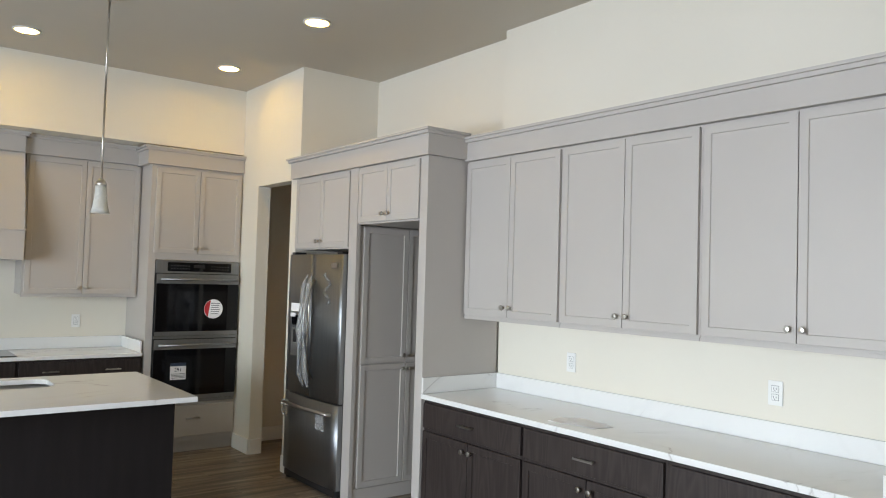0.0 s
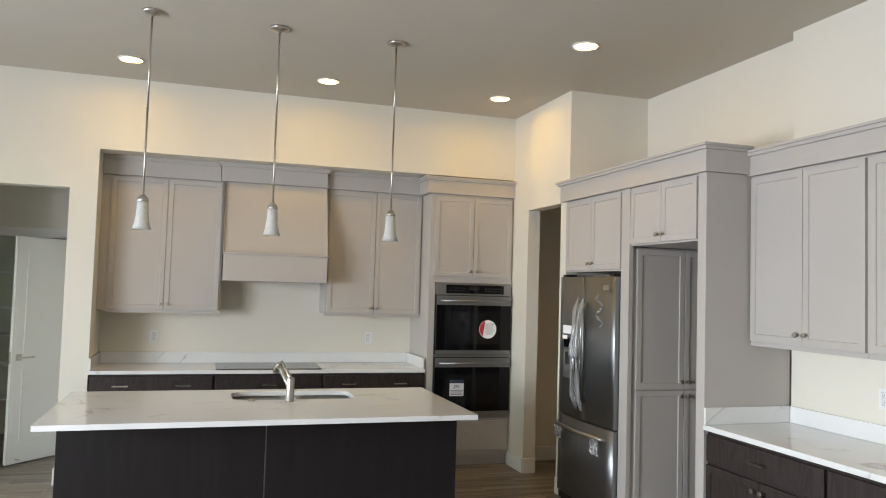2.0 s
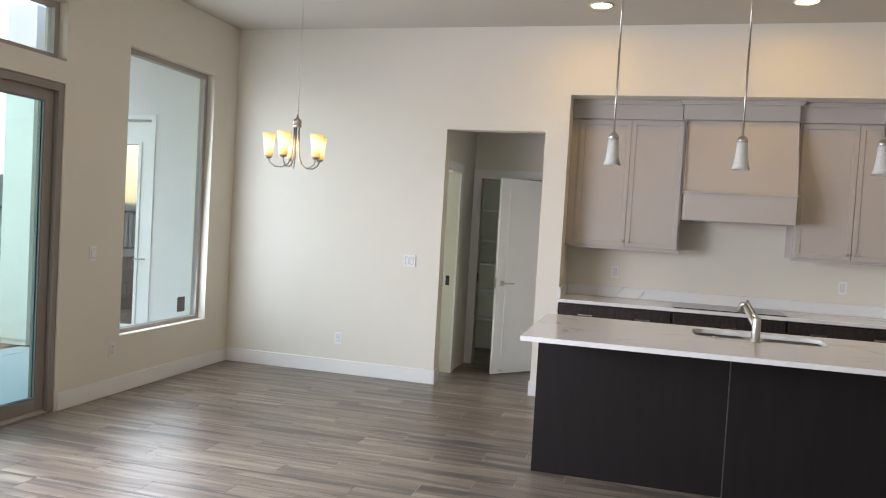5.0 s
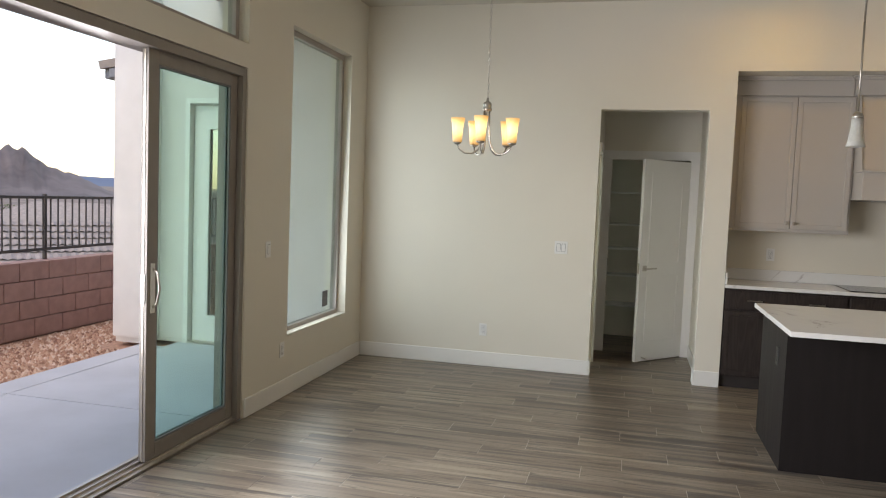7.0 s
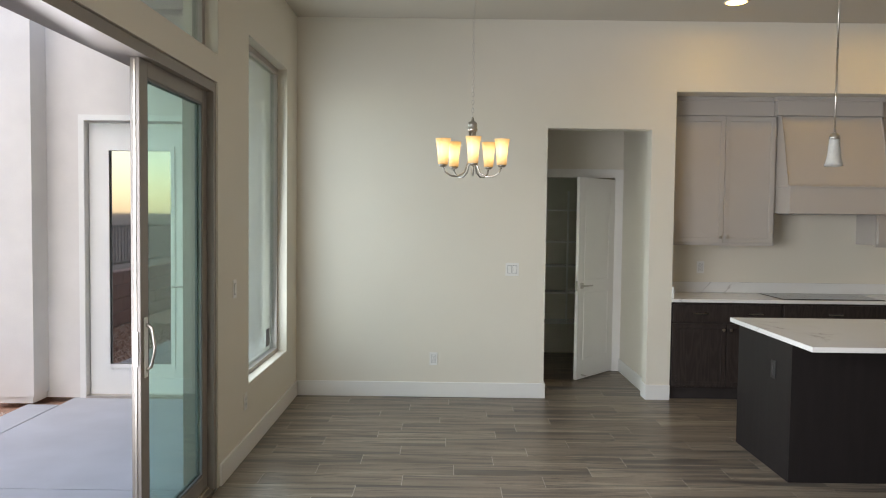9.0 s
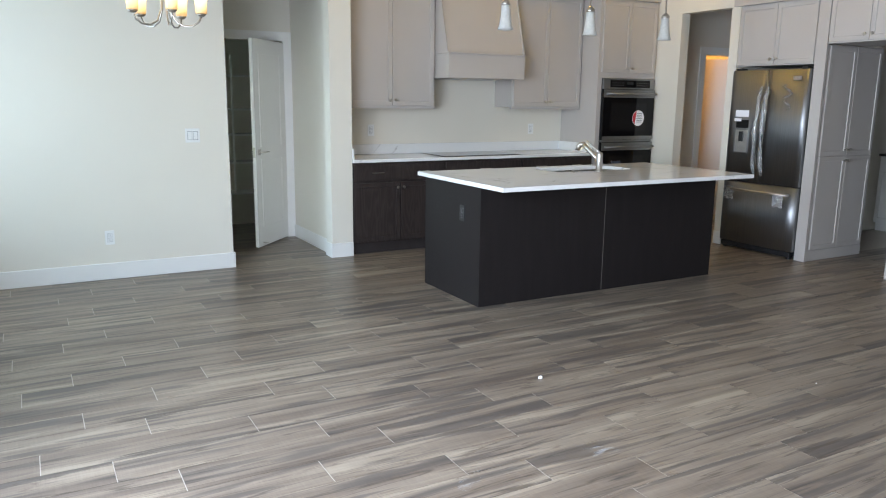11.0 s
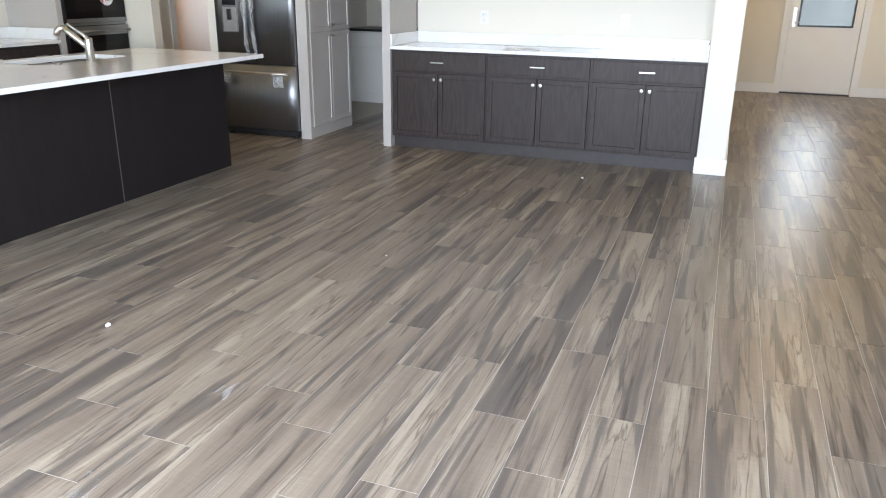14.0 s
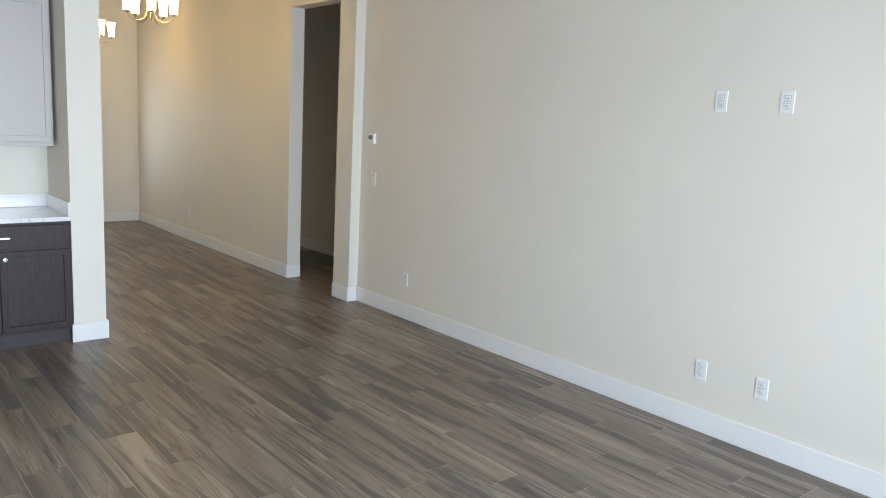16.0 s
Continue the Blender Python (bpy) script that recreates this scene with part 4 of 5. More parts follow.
part("front_stile", solid((0, 0.032, 0, 0.108, 0, 2.43)), M_CAB, tall)
part("body", solid((0.033, 0.87, 0.02, 0.108, 0.10, 2.01)), M_CAB, tall)
part("plinth", solid((0.033, 0.89, 0.012, 0.108, 0, 0.10)), M_CAB, tall)
for z0, h, kz in ((0.11, 0.885, 0.845), (1.005, 0.995, 0.05)):
    for k in range(2):
        x0 = 0.07 + k * 0.40
        dd = part("door", shaker(0.396, h, z0, x0, y=0.02), M_CAB, tall)
        part("knob", knob(x0 + (0.366 if k == 0 else 0.03), 0.0, z0 + kz), M_BRUSHED, dd, "round brushed nickel knob")
cr = crown("crown_moulding", pose(2.845, 6.12, 0, 0, 0, E_FACE), 1.925, 2.431, 2.600, 0.32, "greige crown above the fridge cabinets")

# fridge
fr = thing("refrigerator", pose(2.835, 6.048, 0, 0, 0, E_FACE), "dark stainless french-door refrigerator with bottom freezer, film still on handles", "refrigerator")
w = 0.862
part("case", solid((0.01, w - 0.01, 0.055, 0.66, 0.03, 1.79)), M_DARK, fr, "dark case")


def bowed(x0, x1, z0, z1, bow=0.018, thick=0.06, mid=None, span=None):
    """A gently bowed fridge door."""
    bm = bmesh.new()
    n = 8
    c, half = mid, span
    rows = []
    for k in range(n + 1):
        x = x0 + (x1 - x0) * k / n
        y = -bow * (1 - ((x - c) / half) ** 2)
        rows.append([bm.verts.new(p) for p in ((x, y, z0), (x, y, z1), (x, thick - 0.01, z1), (x, thick - 0.01, z0))])
    for a, b in zip(rows, rows[1:]):
        for j in range(4):
            bm.faces.new((a[j], b[j], b[(j + 1) % 4], a[(j + 1) % 4])).smooth = j == 0
    bm.faces.new(rows[0]), bm.faces.new(rows[-1][::-1])
    bmesh.ops.recalc_face_normals(bm, faces=bm.faces[:])
    return bm


doors = []
for x0, x1 in ((0.0, w / 2 - 0.003), (w / 2 + 0.003, w)):
    doors.append(part("door", bowed(x0, x1, 0.70, 1.80, mid=w / 2, span=w / 2), M_STEEL, fr, "dark stainless door"))
freezer = part("freezer_drawer", bowed(0.0, w, 0.075, 0.69, mid=w / 2, span=w / 2), M_STEEL, fr, "dark stainless freezer drawer")
for s, d in ((-1, doors[0]), (1, doors[1])):
    x = w / 2 + s * 0.035
    part("handle", tube([(x, -0.02, 0.84), (x, -0.055, 0.90), (x + s * 0.004, -0.078, 1.22), (x, -0.055, 1.54), (x, -0.02, 1.60)], 0.013), M_BRUSHED, d, "brushed steel bar handle")
    film = tube([(x + s * 0.006, -0.05, 0.78), (x + s * 0.012, -0.082, 0.88), (x, -0.092, 1.05), (x + s * 0.008, -0.098, 1.22), (x - s * 0.002, -0.09, 1.38), (x + s * 0.006, -0.07, 1.55), (x, -0.04, 1.64)], [0.012, 0.022, 0.019, 0.025, 0.019, 0.022, 0.010], 7)
    for v in film.verts:
        v.co += Vector((random.uniform(-1, 1), random.uniform(-1, 1), random.uniform(-1, 1))) * 0.004
    part("film", film, M_FILM, d, "crumpled clear plastic film")
part("handle", tube([(0.07, -0.02, 0.615), (0.09, -0.06, 0.62), (w / 2, -0.085, 0.62), (w - 0.09, -0.06, 0.62), (w - 0.07, -0.02, 0.615)], 0.013), M_BRUSHED, freezer, "brushed steel bar handle")
for x, z in ((0.70, 0.555), (0.12, 0.585)):
    film = solid((x - 0.05, x + 0.05, -0.066, -0.060, z - 0.06, z + 0.05))
    bmesh.ops.subdivide_edges(film, edges=film.edges[:], cuts=3, use_grid_fill=True)
    for v in film.verts:
        v.co += Vector((random.uniform(-1, 1) * 0.012, random.uniform(-1, 1) * 0.010, random.uniform(-1, 1) * 0.012))
    part("film", film, M_FILM, freezer, "torn clear plastic film")
disp = part("dispenser", solid((0.085, 0.265, -0.016, -0.002, 0.985, 1.33), bevel=0.004), M_STEEL, doors[0], "water and ice dispenser")
part("recess", solid((0.10, 0.25, -0.0172, -0.0165, 0.995, 1.215)), M_SINK, disp, "bright steel recess")
part("paddle", solid((0.15, 0.20, -0.030, -0.0175, 1.10, 1.20), bevel=0.004), M_DARK, disp)
part("screen", solid((0.10, 0.25, -0.0172, -0.0165, 1.235, 1.315)), M_BLACK, disp)
part("paper_tag", solid((0.085, 0.245, -0.0185, -0.0165, 1.345, 1.41)), M_PAPER, doors[0], "white paper tag")
part("paper_tag", solid((0.075, 0.16, -0.0185, -0.0165, 1.30, 1.33)), M_PAPER, doors[0], "white paper tag")
part("maker_plate", solid((0.70, 0.79, -0.0115, -0.006, 1.70, 1.735)), M_BRUSHED, doors[1], "small silver plate")
bm = tube([(0.66 + 0.05 * math.sin(k * 1.1), -0.012, 1.42 + k * 0.022) for k in range(12)], [0.004 + 0.012 * abs(math.sin(k * 1.7)) for k in range(12)], 6)
part("film", bm, M_FILM, doors[1], "peeling clear plastic film")
part("grille", solid((0.02, w - 0.02, 0.0, 0.05, 0.02, 0.068), bevel=0.003), M_DARK, fr, "black base grille")
for x in (0.05, w - 0.05):
    part("foot", lathe([(0.02, 0.0), (0.02, 0.02), (0.012, 0.024), (0.012, 0.05)], 12, (x, 0.03, 0)), M_DARK, fr)
for x in (0.03, w - 0.09):
    part("hinge_cover", solid((x, x + 0.06, 0.0, 0.10, 1.801, 1.82), bevel=0.004), M_DARK, fr)

# ---- island ----
isle = thing("kitchen_island", (0, 0, 0), "dark painted kitchen island with a plain two-panel back", "kitchen island")
IX0, IX1, IY0, IY1 = -0.745, 1.625, 5.11, 5.95
part("back_panel", solid((IX0, 0.4025, IY0, IY0 + 0.02, 0.0, 0.884)), M_ISLE, isle)
part("back_panel", solid((0.4095, IX1, IY0, IY0 + 0.02, 0.0, 0.884)), M_ISLE, isle)
part("batten", solid((0.403, 0.409, IY0 - 0.002, IY0 + 0.02, 0.0, 0.884)), M_SEAM, isle, "panel edge with its glint painted pale")
part("side_panel", solid((IX0, IX0 + 0.02, IY0 + 0.021, IY1, 0.0, 0.884)), M_ISLE, isle)
part("side_panel", solid((IX1 - 0.02, IX1, IY0 + 0.021, IY1, 0.0, 0.884)), M_ISLE, isle)
part("body", solid((IX0 + 0.021, IX1 - 0.021, IY0 + 0.021, IY1 - 0.022, 0.10, 0.62)), M_ISLE, isle)
part("toe_kick", solid((IX0 + 0.021, IX1 - 0.021, IY0 + 0.021, IY1 - 0.08, 0.0, 0.099)), M_TOE, isle)
for k in range(4):
    x0 = IX0 + 0.03 + k * 0.585
    part("door", moved(shaker(0.575, 0.74, 0.125, 0), Matrix.Translation((x0 + 0.575, IY1 - 0.021, 0)) @ pose(0, 0, 0, 0, 0, 180)), M_OAK, isle)
o = outlet(IX0, 5.36, 0.66, E_FACE, "black outlet on the island end panel", mat=M_DARK)
ic = thing("island_worktop", (0, 0, 0), "white quartz island worktop with a sink cut-out", "worktop")
SX0, SX1, SY0, SY1 = 0.215, 1.03, 5.47, 5.86
part("slab", sheet([(-0.805, 4.735), (1.63, 4.735), (1.63, 5.975), (-0.805, 5.975)], rounded(SX0, SX1, SY0, SY1, 0.09, 6), 0.885, 0.915), M_QUARTZ, ic)
sink = thing("sink", (0, 0, 0), "undermount stainless double-bowl sink in the island", "sink")
for x0, x1 in ((SX0 - 0.008, 0.61), (0.645, SX1 + 0.008)):
    bm = bmesh.new()
    loops = []
    for inset, z, r in ((-0.012, 0.884, 0.09), (0.0, 0.884, 0.085), (0.004, 0.80, 0.08), (0.012, 0.72, 0.075), (0.04, 0.70, 0.06)):
        loops.append([bm.verts.new((x, y, z)) for x, y in rounded(x0 + inset, x1 - inset, SY0 - 0.008 + inset, SY1 + 0.008 - inset, r, 5)])
    for a, b in zip(loops, loops[1:]):
        for k in range(len(a)):
            bm.faces.new((a[k], b[k], b[(k + 1) % len(a)], a[(k + 1) % len(a)])).smooth = True
    bm.faces.new(loops[-1])
    bowl = part("bowl", bm, M_SINK, sink)
    part("drain", lathe([(0.0, 0.701), (0.04, 0.701), (0.045, 0.704), (0.03, 0.706), (0.0, 0.705)], 20, ((x0 + x1) / 2, (SY0 + SY1) / 2, 0)), M_BRUSHED, bowl)
part("divider", solid((0.60, 0.655, SY0 + 0.0, SY1, 0.80, 0.86), bevel=0.012), M_SINK, sink)
tap = thing("faucet", (0.572, 5.40, 0.9155), "brushed nickel single-lever pull-out kitchen faucet", "faucet")
part("body", lathe([(0.031, 0.0), (0.031, 0.004), (0.027, 0.008), (0.026, 0.125), (0.0255, 0.128), (0.026, 0.131), (0.026, 0.150), (0.022, 0.155), (0, 0.156)], 22), M_BRUSHED, tap)
part("spout", tube([(0, 0.0, 0.085), (-0.02, 0.05, 0.13), (-0.045, 0.115, 0.19), (-0.055, 0.14, 0.212)], [0.018, 0.019, 0.021, 0.021], 14), M_BRUSHED, tap)
part("spray_head", tube([(-0.052, 0.13, 0.222), (-0.066, 0.165, 0.215), (-0.076, 0.185, 0.19), (-0.080, 0.19, 0.165)], [0.014, 0.022, 0.022, 0.019], 14), M_BRUSHED, tap)
part("lever", tube([(0.0, 0.0, 0.148), (-0.012, 0.03, 0.175), (-0.04, 0.09, 0.225), (-0.05, 0.115, 0.245)], [0.014, 0.010, 0.008, 0.009], 10), M_BRUSHED, tap)
hb = thing("hole_cover", (0.335, 5.44, 0.9155), "small round nickel hole cover on the island", "faucet fitting")
part("disc", lathe([(0.024, 0), (0.024, 0.006), (0.014, 0.012), (0, 0.013)], 18), M_BRUSHED, hb)


# ---- lamps ----
for x, y in ((-0.60, 6.58), (0.92, 6.57), (2.43, 6.51), (2.43, 4.955)):
    c = thing("recessed_light", (x, y, CEIL), "lit round recessed ceiling light with white trim", "ceiling light", "recessed lights")
    part("trim_ring", lathe([(0.078, -0.001), (0.095, -0.001), (0.095, -0.006), (0.080, -0.010), (0.078, -0.001)], 32), M_TRIM, c, "white trim ring")
    part("lens", lathe([(0.0, -0.004), (0.077, -0.004), (0.077, -0.007), (0.0, -0.007)], 32), M_LED, c, "glowing lens")
for x in (-0.378, 0.412, 1.207):
    p = thing("pendant_light", (x, 5.41, CEIL), "unlit nickel pendant with a frosted glass shade over the island", "pendant light", "island pendants")
    part("canopy", lathe([(0.064, -0.001), (0.064, -0.012), (0.05, -0.022), (0.012, -0.028), (0.012, -0.04), (0, -0.04)], 24), M_BRUSHED, p)
    part("rod", tube([(0, 0, -0.04), (0, 0, -0.62)], 0.0065, 10), M_BRUSHED, p)
    part("rod", tube([(0, 0, -0.622), (0, 0, -1.18)], 0.0065, 10), M_BRUSHED, p)
    part("cap", lathe([(0.0, -1.163), (0.010, -1.166), (0.024, -1.176), (0.033, -1.192), (0.034, -1.204), (0.030, -1.209), (0, -1.209)], 20), M_BRUSHED, p)
    part("shade", lathe([(0.029, -1.206), (0.033, -1.212), (0.034, -1.245), (0.038, -1.295), (0.046, -1.345), (0.057, -1.382), (0.054, -1.382), (0.043, -1.345), (0.035, -1.295), (0.031, -1.245), (0.029, -1.206)], 28), M_FROST, p, "frosted glass shade")


def chandelier(x, y, drop, mat, label, turn=0.0, arms=5):
    """A nickel chandelier; drop: from the ceiling to the bottom of its arms."""
    c = thing("chandelier", (x, y, CEIL), label, "chandelier", "chandeliers")
    part("canopy", lathe([(0.068, -0.001), (0.068, -0.010), (0.055, -0.022), (0.014, -0.03), (0.014, -0.045), (0, -0.046)], 24), M_BRUSHED, c)
    z, top, k = -0.045, -drop + 0.40, 0
    chain = bmesh.new()
    while z > top:
        a = k % 2
        tube([(0.008 * math.cos(j * math.tau / 8) * (1 - a), 0.008 * math.cos(j * math.tau / 8) * a, z - 0.014 + 0.017 * math.sin(j * math.tau / 8)) for j in range(9)], 0.0018, 5, chain)
        z, k = z - 0.027, k + 1
    part("chain", chain, M_BRUSHED, c, "nickel chain")
    part("hub", lathe([(0.0, -drop + 0.405), (0.008, -drop + 0.40), (0.010, -drop + 0.38), (0.028, -drop + 0.37), (0.032, -drop + 0.35), (0.028, -drop + 0.335), (0.033, -drop + 0.33), (0.033, -drop + 0.315), (0.024, -drop + 0.31), (0, -drop + 0.31)], 22), M_BRUSHED, c)
    for j in range(arms):
        a = radians(turn + j * 360 / arms)
        ca, sa = math.cos(a), math.sin(a)
        pts = [(0.020, 0.315), (0.022, 0.20), (0.030, 0.10), (0.055, 0.035), (0.10, 0.008), (0.15, 0.01), (0.19, 0.035), (0.205, 0.07)]
        part("arm", tube([(r * ca, r * sa, -drop + h) for r, h in pts], 0.0055, 8), M_BRUSHED, c)
        part("cup", lathe([(0.0, -drop + 0.066), (0.016, -drop + 0.068), (0.030, -drop + 0.078), (0.030, -drop + 0.084), (0, -drop + 0.085)], 16, (0.205 * ca, 0.205 * sa, 0)), M_BRUSHED, c)
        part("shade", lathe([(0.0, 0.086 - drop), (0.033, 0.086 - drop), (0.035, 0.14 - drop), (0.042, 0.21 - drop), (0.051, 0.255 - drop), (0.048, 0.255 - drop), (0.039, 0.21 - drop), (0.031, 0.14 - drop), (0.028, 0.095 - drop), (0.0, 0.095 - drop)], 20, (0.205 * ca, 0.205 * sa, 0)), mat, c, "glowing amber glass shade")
    return c


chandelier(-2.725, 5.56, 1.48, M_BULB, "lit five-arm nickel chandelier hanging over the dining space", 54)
chandelier(4.3, 0.44, 0.92, M_ENTRY, "lit five-arm nickel chandelier in the entry hall", 20)
chandelier(7.3, 0.1, 0.92, M_ENTRY, "lit five-arm nickel chandelier by the front door", 45)
bulb = new("back_room_lamp", bpy.data.lights.new("back_room_lamp", "POINT"))
bulb.location, bulb.data.energy, bulb.data.color, bulb.data.shadow_soft_size = (4.5, 8.1, 2.9), 10.0, (1.0, 0.50, 0.13), 0.12

# ceiling vent
v = thing("ceiling_vent", (-3.635, 6.01, CEIL), "white slatted air vent in the ceiling", "ceiling vent")
part("frame", solid((-0.09, 0.09, -0.17, -0.15, -0.008, -0.001), (-0.09, 0.09, 0.15, 0.17, -0.008, -0.001), (-0.09, -0.07, -0.15, 0.15, -0.008, -0.001), (0.07, 0.09, -0.15, 0.15, -0.008, -0.001)), M_TRIM, v)
part("backing", solid((-0.07, 0.07, -0.15, 0.15, -0.0025, -0.001)), M_INK, v)
for k in range(7):
    part("slat", moved(solid((-0.008, 0.008, -0.15, 0.15, -0.001, 0.001)), Matrix.Translation((-0.06 + k * 0.02, 0, -0.006)) @ pose(0, 0, 0, 0, 35)), M_TRIM, v)

# plates on the walls
outlet(-2.298, NORTH, 1.16, 0, "white double rocker switch on the cream wall", 2)
outlet(-2.992, NORTH, 0.345, 0)
outlet(WEST, 5.225, 1.155, 90, "white rocker switch beside the window", 1)
outlet(WEST, 5.485, 0.37, 90)
outlet(2.244, SOUTH, 0.345, 180)
outlet(2.775, SOUTH, 1.165, 180, "white rocker switch on the television wall", 1)
for x, z in ((-0.54, 1.896), (-0.91, 1.896), (-0.60, 0.366), (-0.967, 0.366)):
    outlet(x, SOUTH, z, 180, "white wall outlet for a television")
outlet(6.81, -0.9, 0.348, 180)
outlet(4.5, 1.28, 0.36, 0)
th = thing("thermostat", pose(2.81, SOUTH, 1.525, 0, 0, 180), "small white thermostat on the wall", "thermostat")
part("body", solid((-0.05, 0.05, -0.026, 0, -0.045, 0.045), bevel=0.004), M_PLATE, th)
part("screen", solid((-0.03, 0.03, -0.0275, -0.0262, -0.008, 0.030)), M_INK, th)

# pantry shelves with one pole
for z in (0.41, 0.76, 1.07, 1.35, 1.72):
    s = tagged(new("pantry_shelf", mesh_of("pantry_shelf", solid((-2.298, -0.622, 9.15, 9.478, z - 0.018, z), bevel=0.002), M_TRIM)), "white painted pantry shelf", "shelf", "pantry shelves")
tagged(new("shelf_pole", mesh_of("shelf_pole", solid((-1.50, -1.48, 9.128, 9.148, 0.40, 1.93), bevel=0.002), M_TRIM)), "white upright shelf support", "shelf support")

# laundry cabinets seen through the passage
lc = thing("laundry_cabinet", pose(5.30, 5.90, 0, 0, 0, E_FACE), "white base cabinet in the laundry room", "cabinet")
part("body", solid((0, 1.2, 0, 0.58, 0.10, 0.885)), M_TRIM, lc)
part("toe_kick", solid((0, 1.2, 0.05, 0.58, 0, 0.10)), M_TRIM, lc)
part("counter", solid((-0.01, 1.22, -0.03, 0.59, 0.886, 0.915), bevel=0.002), M_DARK, lc, "dark counter")
part("drawer", slab_front(0.58, 0.15, 0.72, 0.01), M_TRIM, lc)
part("drawer", slab_front(0.58, 0.15, 0.72, 0.61), M_TRIM, lc)
for k in range(2):
    part("door", shaker(0.58, 0.58, 0.12, 0.01 + k * 0.6), M_TRIM, lc)
wc = thing("laundry_wall_cabinet", pose(5.55, 5.90, 1.40, 0, 0, E_FACE), "white wall cabinet in the laundry room", "cabinet")
part("body", solid((0, 1.2, 0, 0.33, 0, 0.95)), M_TRIM, wc)
for k in range(2):
    part("door", shaker(0.58, 0.92, 0.012, 0.01 + k * 0.6), M_TRIM, wc)
# vanity in the side hall
vn = thing("vanity", pose(6.95, -2.2, 0, 0, 0, E_FACE), "dark vanity with a white top beyond the hall opening", "vanity")
part("body", solid((0, 0.8, 0, 0.56, 0.10, 0.82)), M_OAK, vn)
part("toe_kick", solid((0, 0.8, 0.05, 0.56, 0, 0.10)), M_TOE, vn)
part("top", solid((-0.01, 0.81, -0.02, 0.57, 0.821, 0.86), bevel=0.002), M_QUARTZ, vn, "white top")
for k in range(3):
    part("drawer", slab_front(0.78, 0.22, 0.12 + k * 0.232, 0.01), M_OAK, vn)
lamp2 = new("bath_lamp", bpy.data.lights.new("bath_lamp", "POINT"))
lamp2.location, lamp2.data.energy, lamp2.data.color, lamp2.data.shadow_soft_size = (6.5, -2.6, 2.9), 8.0, (1.0, 0.75, 0.42), 0.1
# crumbs of drywall on the floor
for x, y, r in ((-1.187, 3.746, 0.016), (2.332, 2.321, 0.012), (0.1, 3.0, 0.006), (-2.6, 2.2, 0.005)):
    bm = bmesh.new()
    bmesh.ops.create_icosphere(bm, subdivisions=1, radius=r)
    for vv in bm.verts:
        vv.co *= random.uniform(0.7, 1.15)
        vv.co.z = max(vv.co.z * 0.6, -r * 0.4)
    low = min(vv.co.z for vv in bm.verts)
    c = tagged(new("drywall_crumb", mesh_of("drywall_crumb", bm, M_PAPER)), "small white drywall crumb on the floor", "debris")
    c.location = (x, y, -low)
# smears of plaster dust on the planks
for x, y, r, turn in ((-2.09, 2.98, 0.10, 35), (-1.48, 2.93, 0.10, -20)):
    bm = bmesh.new()
    rr = random.Random(int(turn))
    bm.faces.new([bm.verts.new((r * rr.uniform(0.7, 1.1) * math.cos(k * math.tau / 14), 0.5 * r * rr.uniform(0.6, 1.1) * math.sin(k * math.tau / 14), 0)) for k in range(14)])
    d = tagged(new("dust_smear", mesh_of("dust_smear", bm, M_DUST)), "faint white plaster dust smear on the floor", "dust")
    d.matrix_basis = pose(x, y, 0.0006, 0, 0, turn)


# ---- outside ----
GZ = -0.03
setting("ground", solid((-4000, 4000, -3000, 5000, -6.2, -6.0)), M_DESERT, "pale desert ground reaching the horizon", "ground")
setting("yard_ground", solid((-8.1, -4.43, -6, 16, -6.0, GZ - 0.05)), M_GRAVEL, "red-tan gravel yard", "ground")
setting("porch", solid((8.92, 16.0, -4, 5, -6.0, -0.06)), M_CONC, "pale concrete front porch and drive", "porch")
setting("foundation", solid((-4.429, 8.919, -3.3, 10.2, -6.0, -0.03)), M_CONC, "concrete slab under the house", "foundation")
patio = setting("patio", solid((-6.19, -4.43, -2.0, 1.2, GZ - 0.05, GZ), (-6.19, -4.43, 1.212, 4.905, GZ - 0.05, GZ), (-6.19, -4.43, 4.917, 7.12, GZ - 0.05, GZ), (-6.47, -6.202, -2.0, 4.905, GZ - 0.05, GZ), (-6.47, -6.202, 4.917, 6.86, GZ - 0.05, GZ)), M_CONC, "light grey broom-finished concrete patio", "patio")
# wing of the house beside the patio
wing = thing("house_wing", (-4.43, 7.12, GZ), "light stucco wing of the house beside the patio", "house wall")
part("wall", solid((-1.98, -1.655, 0, 0.2, 0, 3.6), (-0.725, -0.0, 0, 0.2, 0, 3.6), (-1.655, -0.725, 0, 0.2, 2.46, 3.6)), M_STUCCO, wing, "light stucco")
part("pier", solid((-2.36, -1.99, -0.25, -0.001, 0.06, 3.6), (-2.35, -1.98, 0, 8.0, 0.0, 3.6)), M_STUCCO, wing, "light stucco pier")
part("base_screed", solid((-2.34, -2.01, -0.23, -0.002, 0.0, 0.06)), M_STUCCO, wing)
wd = part("door", solid((-1.645, -1.480, 0.06, 0.105, 0.02, 2.44), (-0.900, -0.675, 0.06, 0.105, 0.02, 2.44), (-1.480, -0.900, 0.06, 0.105, 0.02, 0.28), (-1.480, -0.900, 0.06, 0.105, 2.22, 2.44)), M_TRIM, wing, "white full-lite patio door")
part("lite_frame", solid((-1.500, -1.465, 0.045, 0.06, 0.26, 2.24), (-0.915, -0.880, 0.045, 0.06, 0.26, 2.24), (-1.465, -0.915, 0.045, 0.06, 0.26, 0.295), (-1.465, -0.915, 0.045, 0.06, 2.205, 2.24)), M_TRIM, wd)
part("pane", solid((-1.480, -0.900, 0.078, 0.086, 0.28, 2.22)), M_REFL, wd, "reflecting glass")
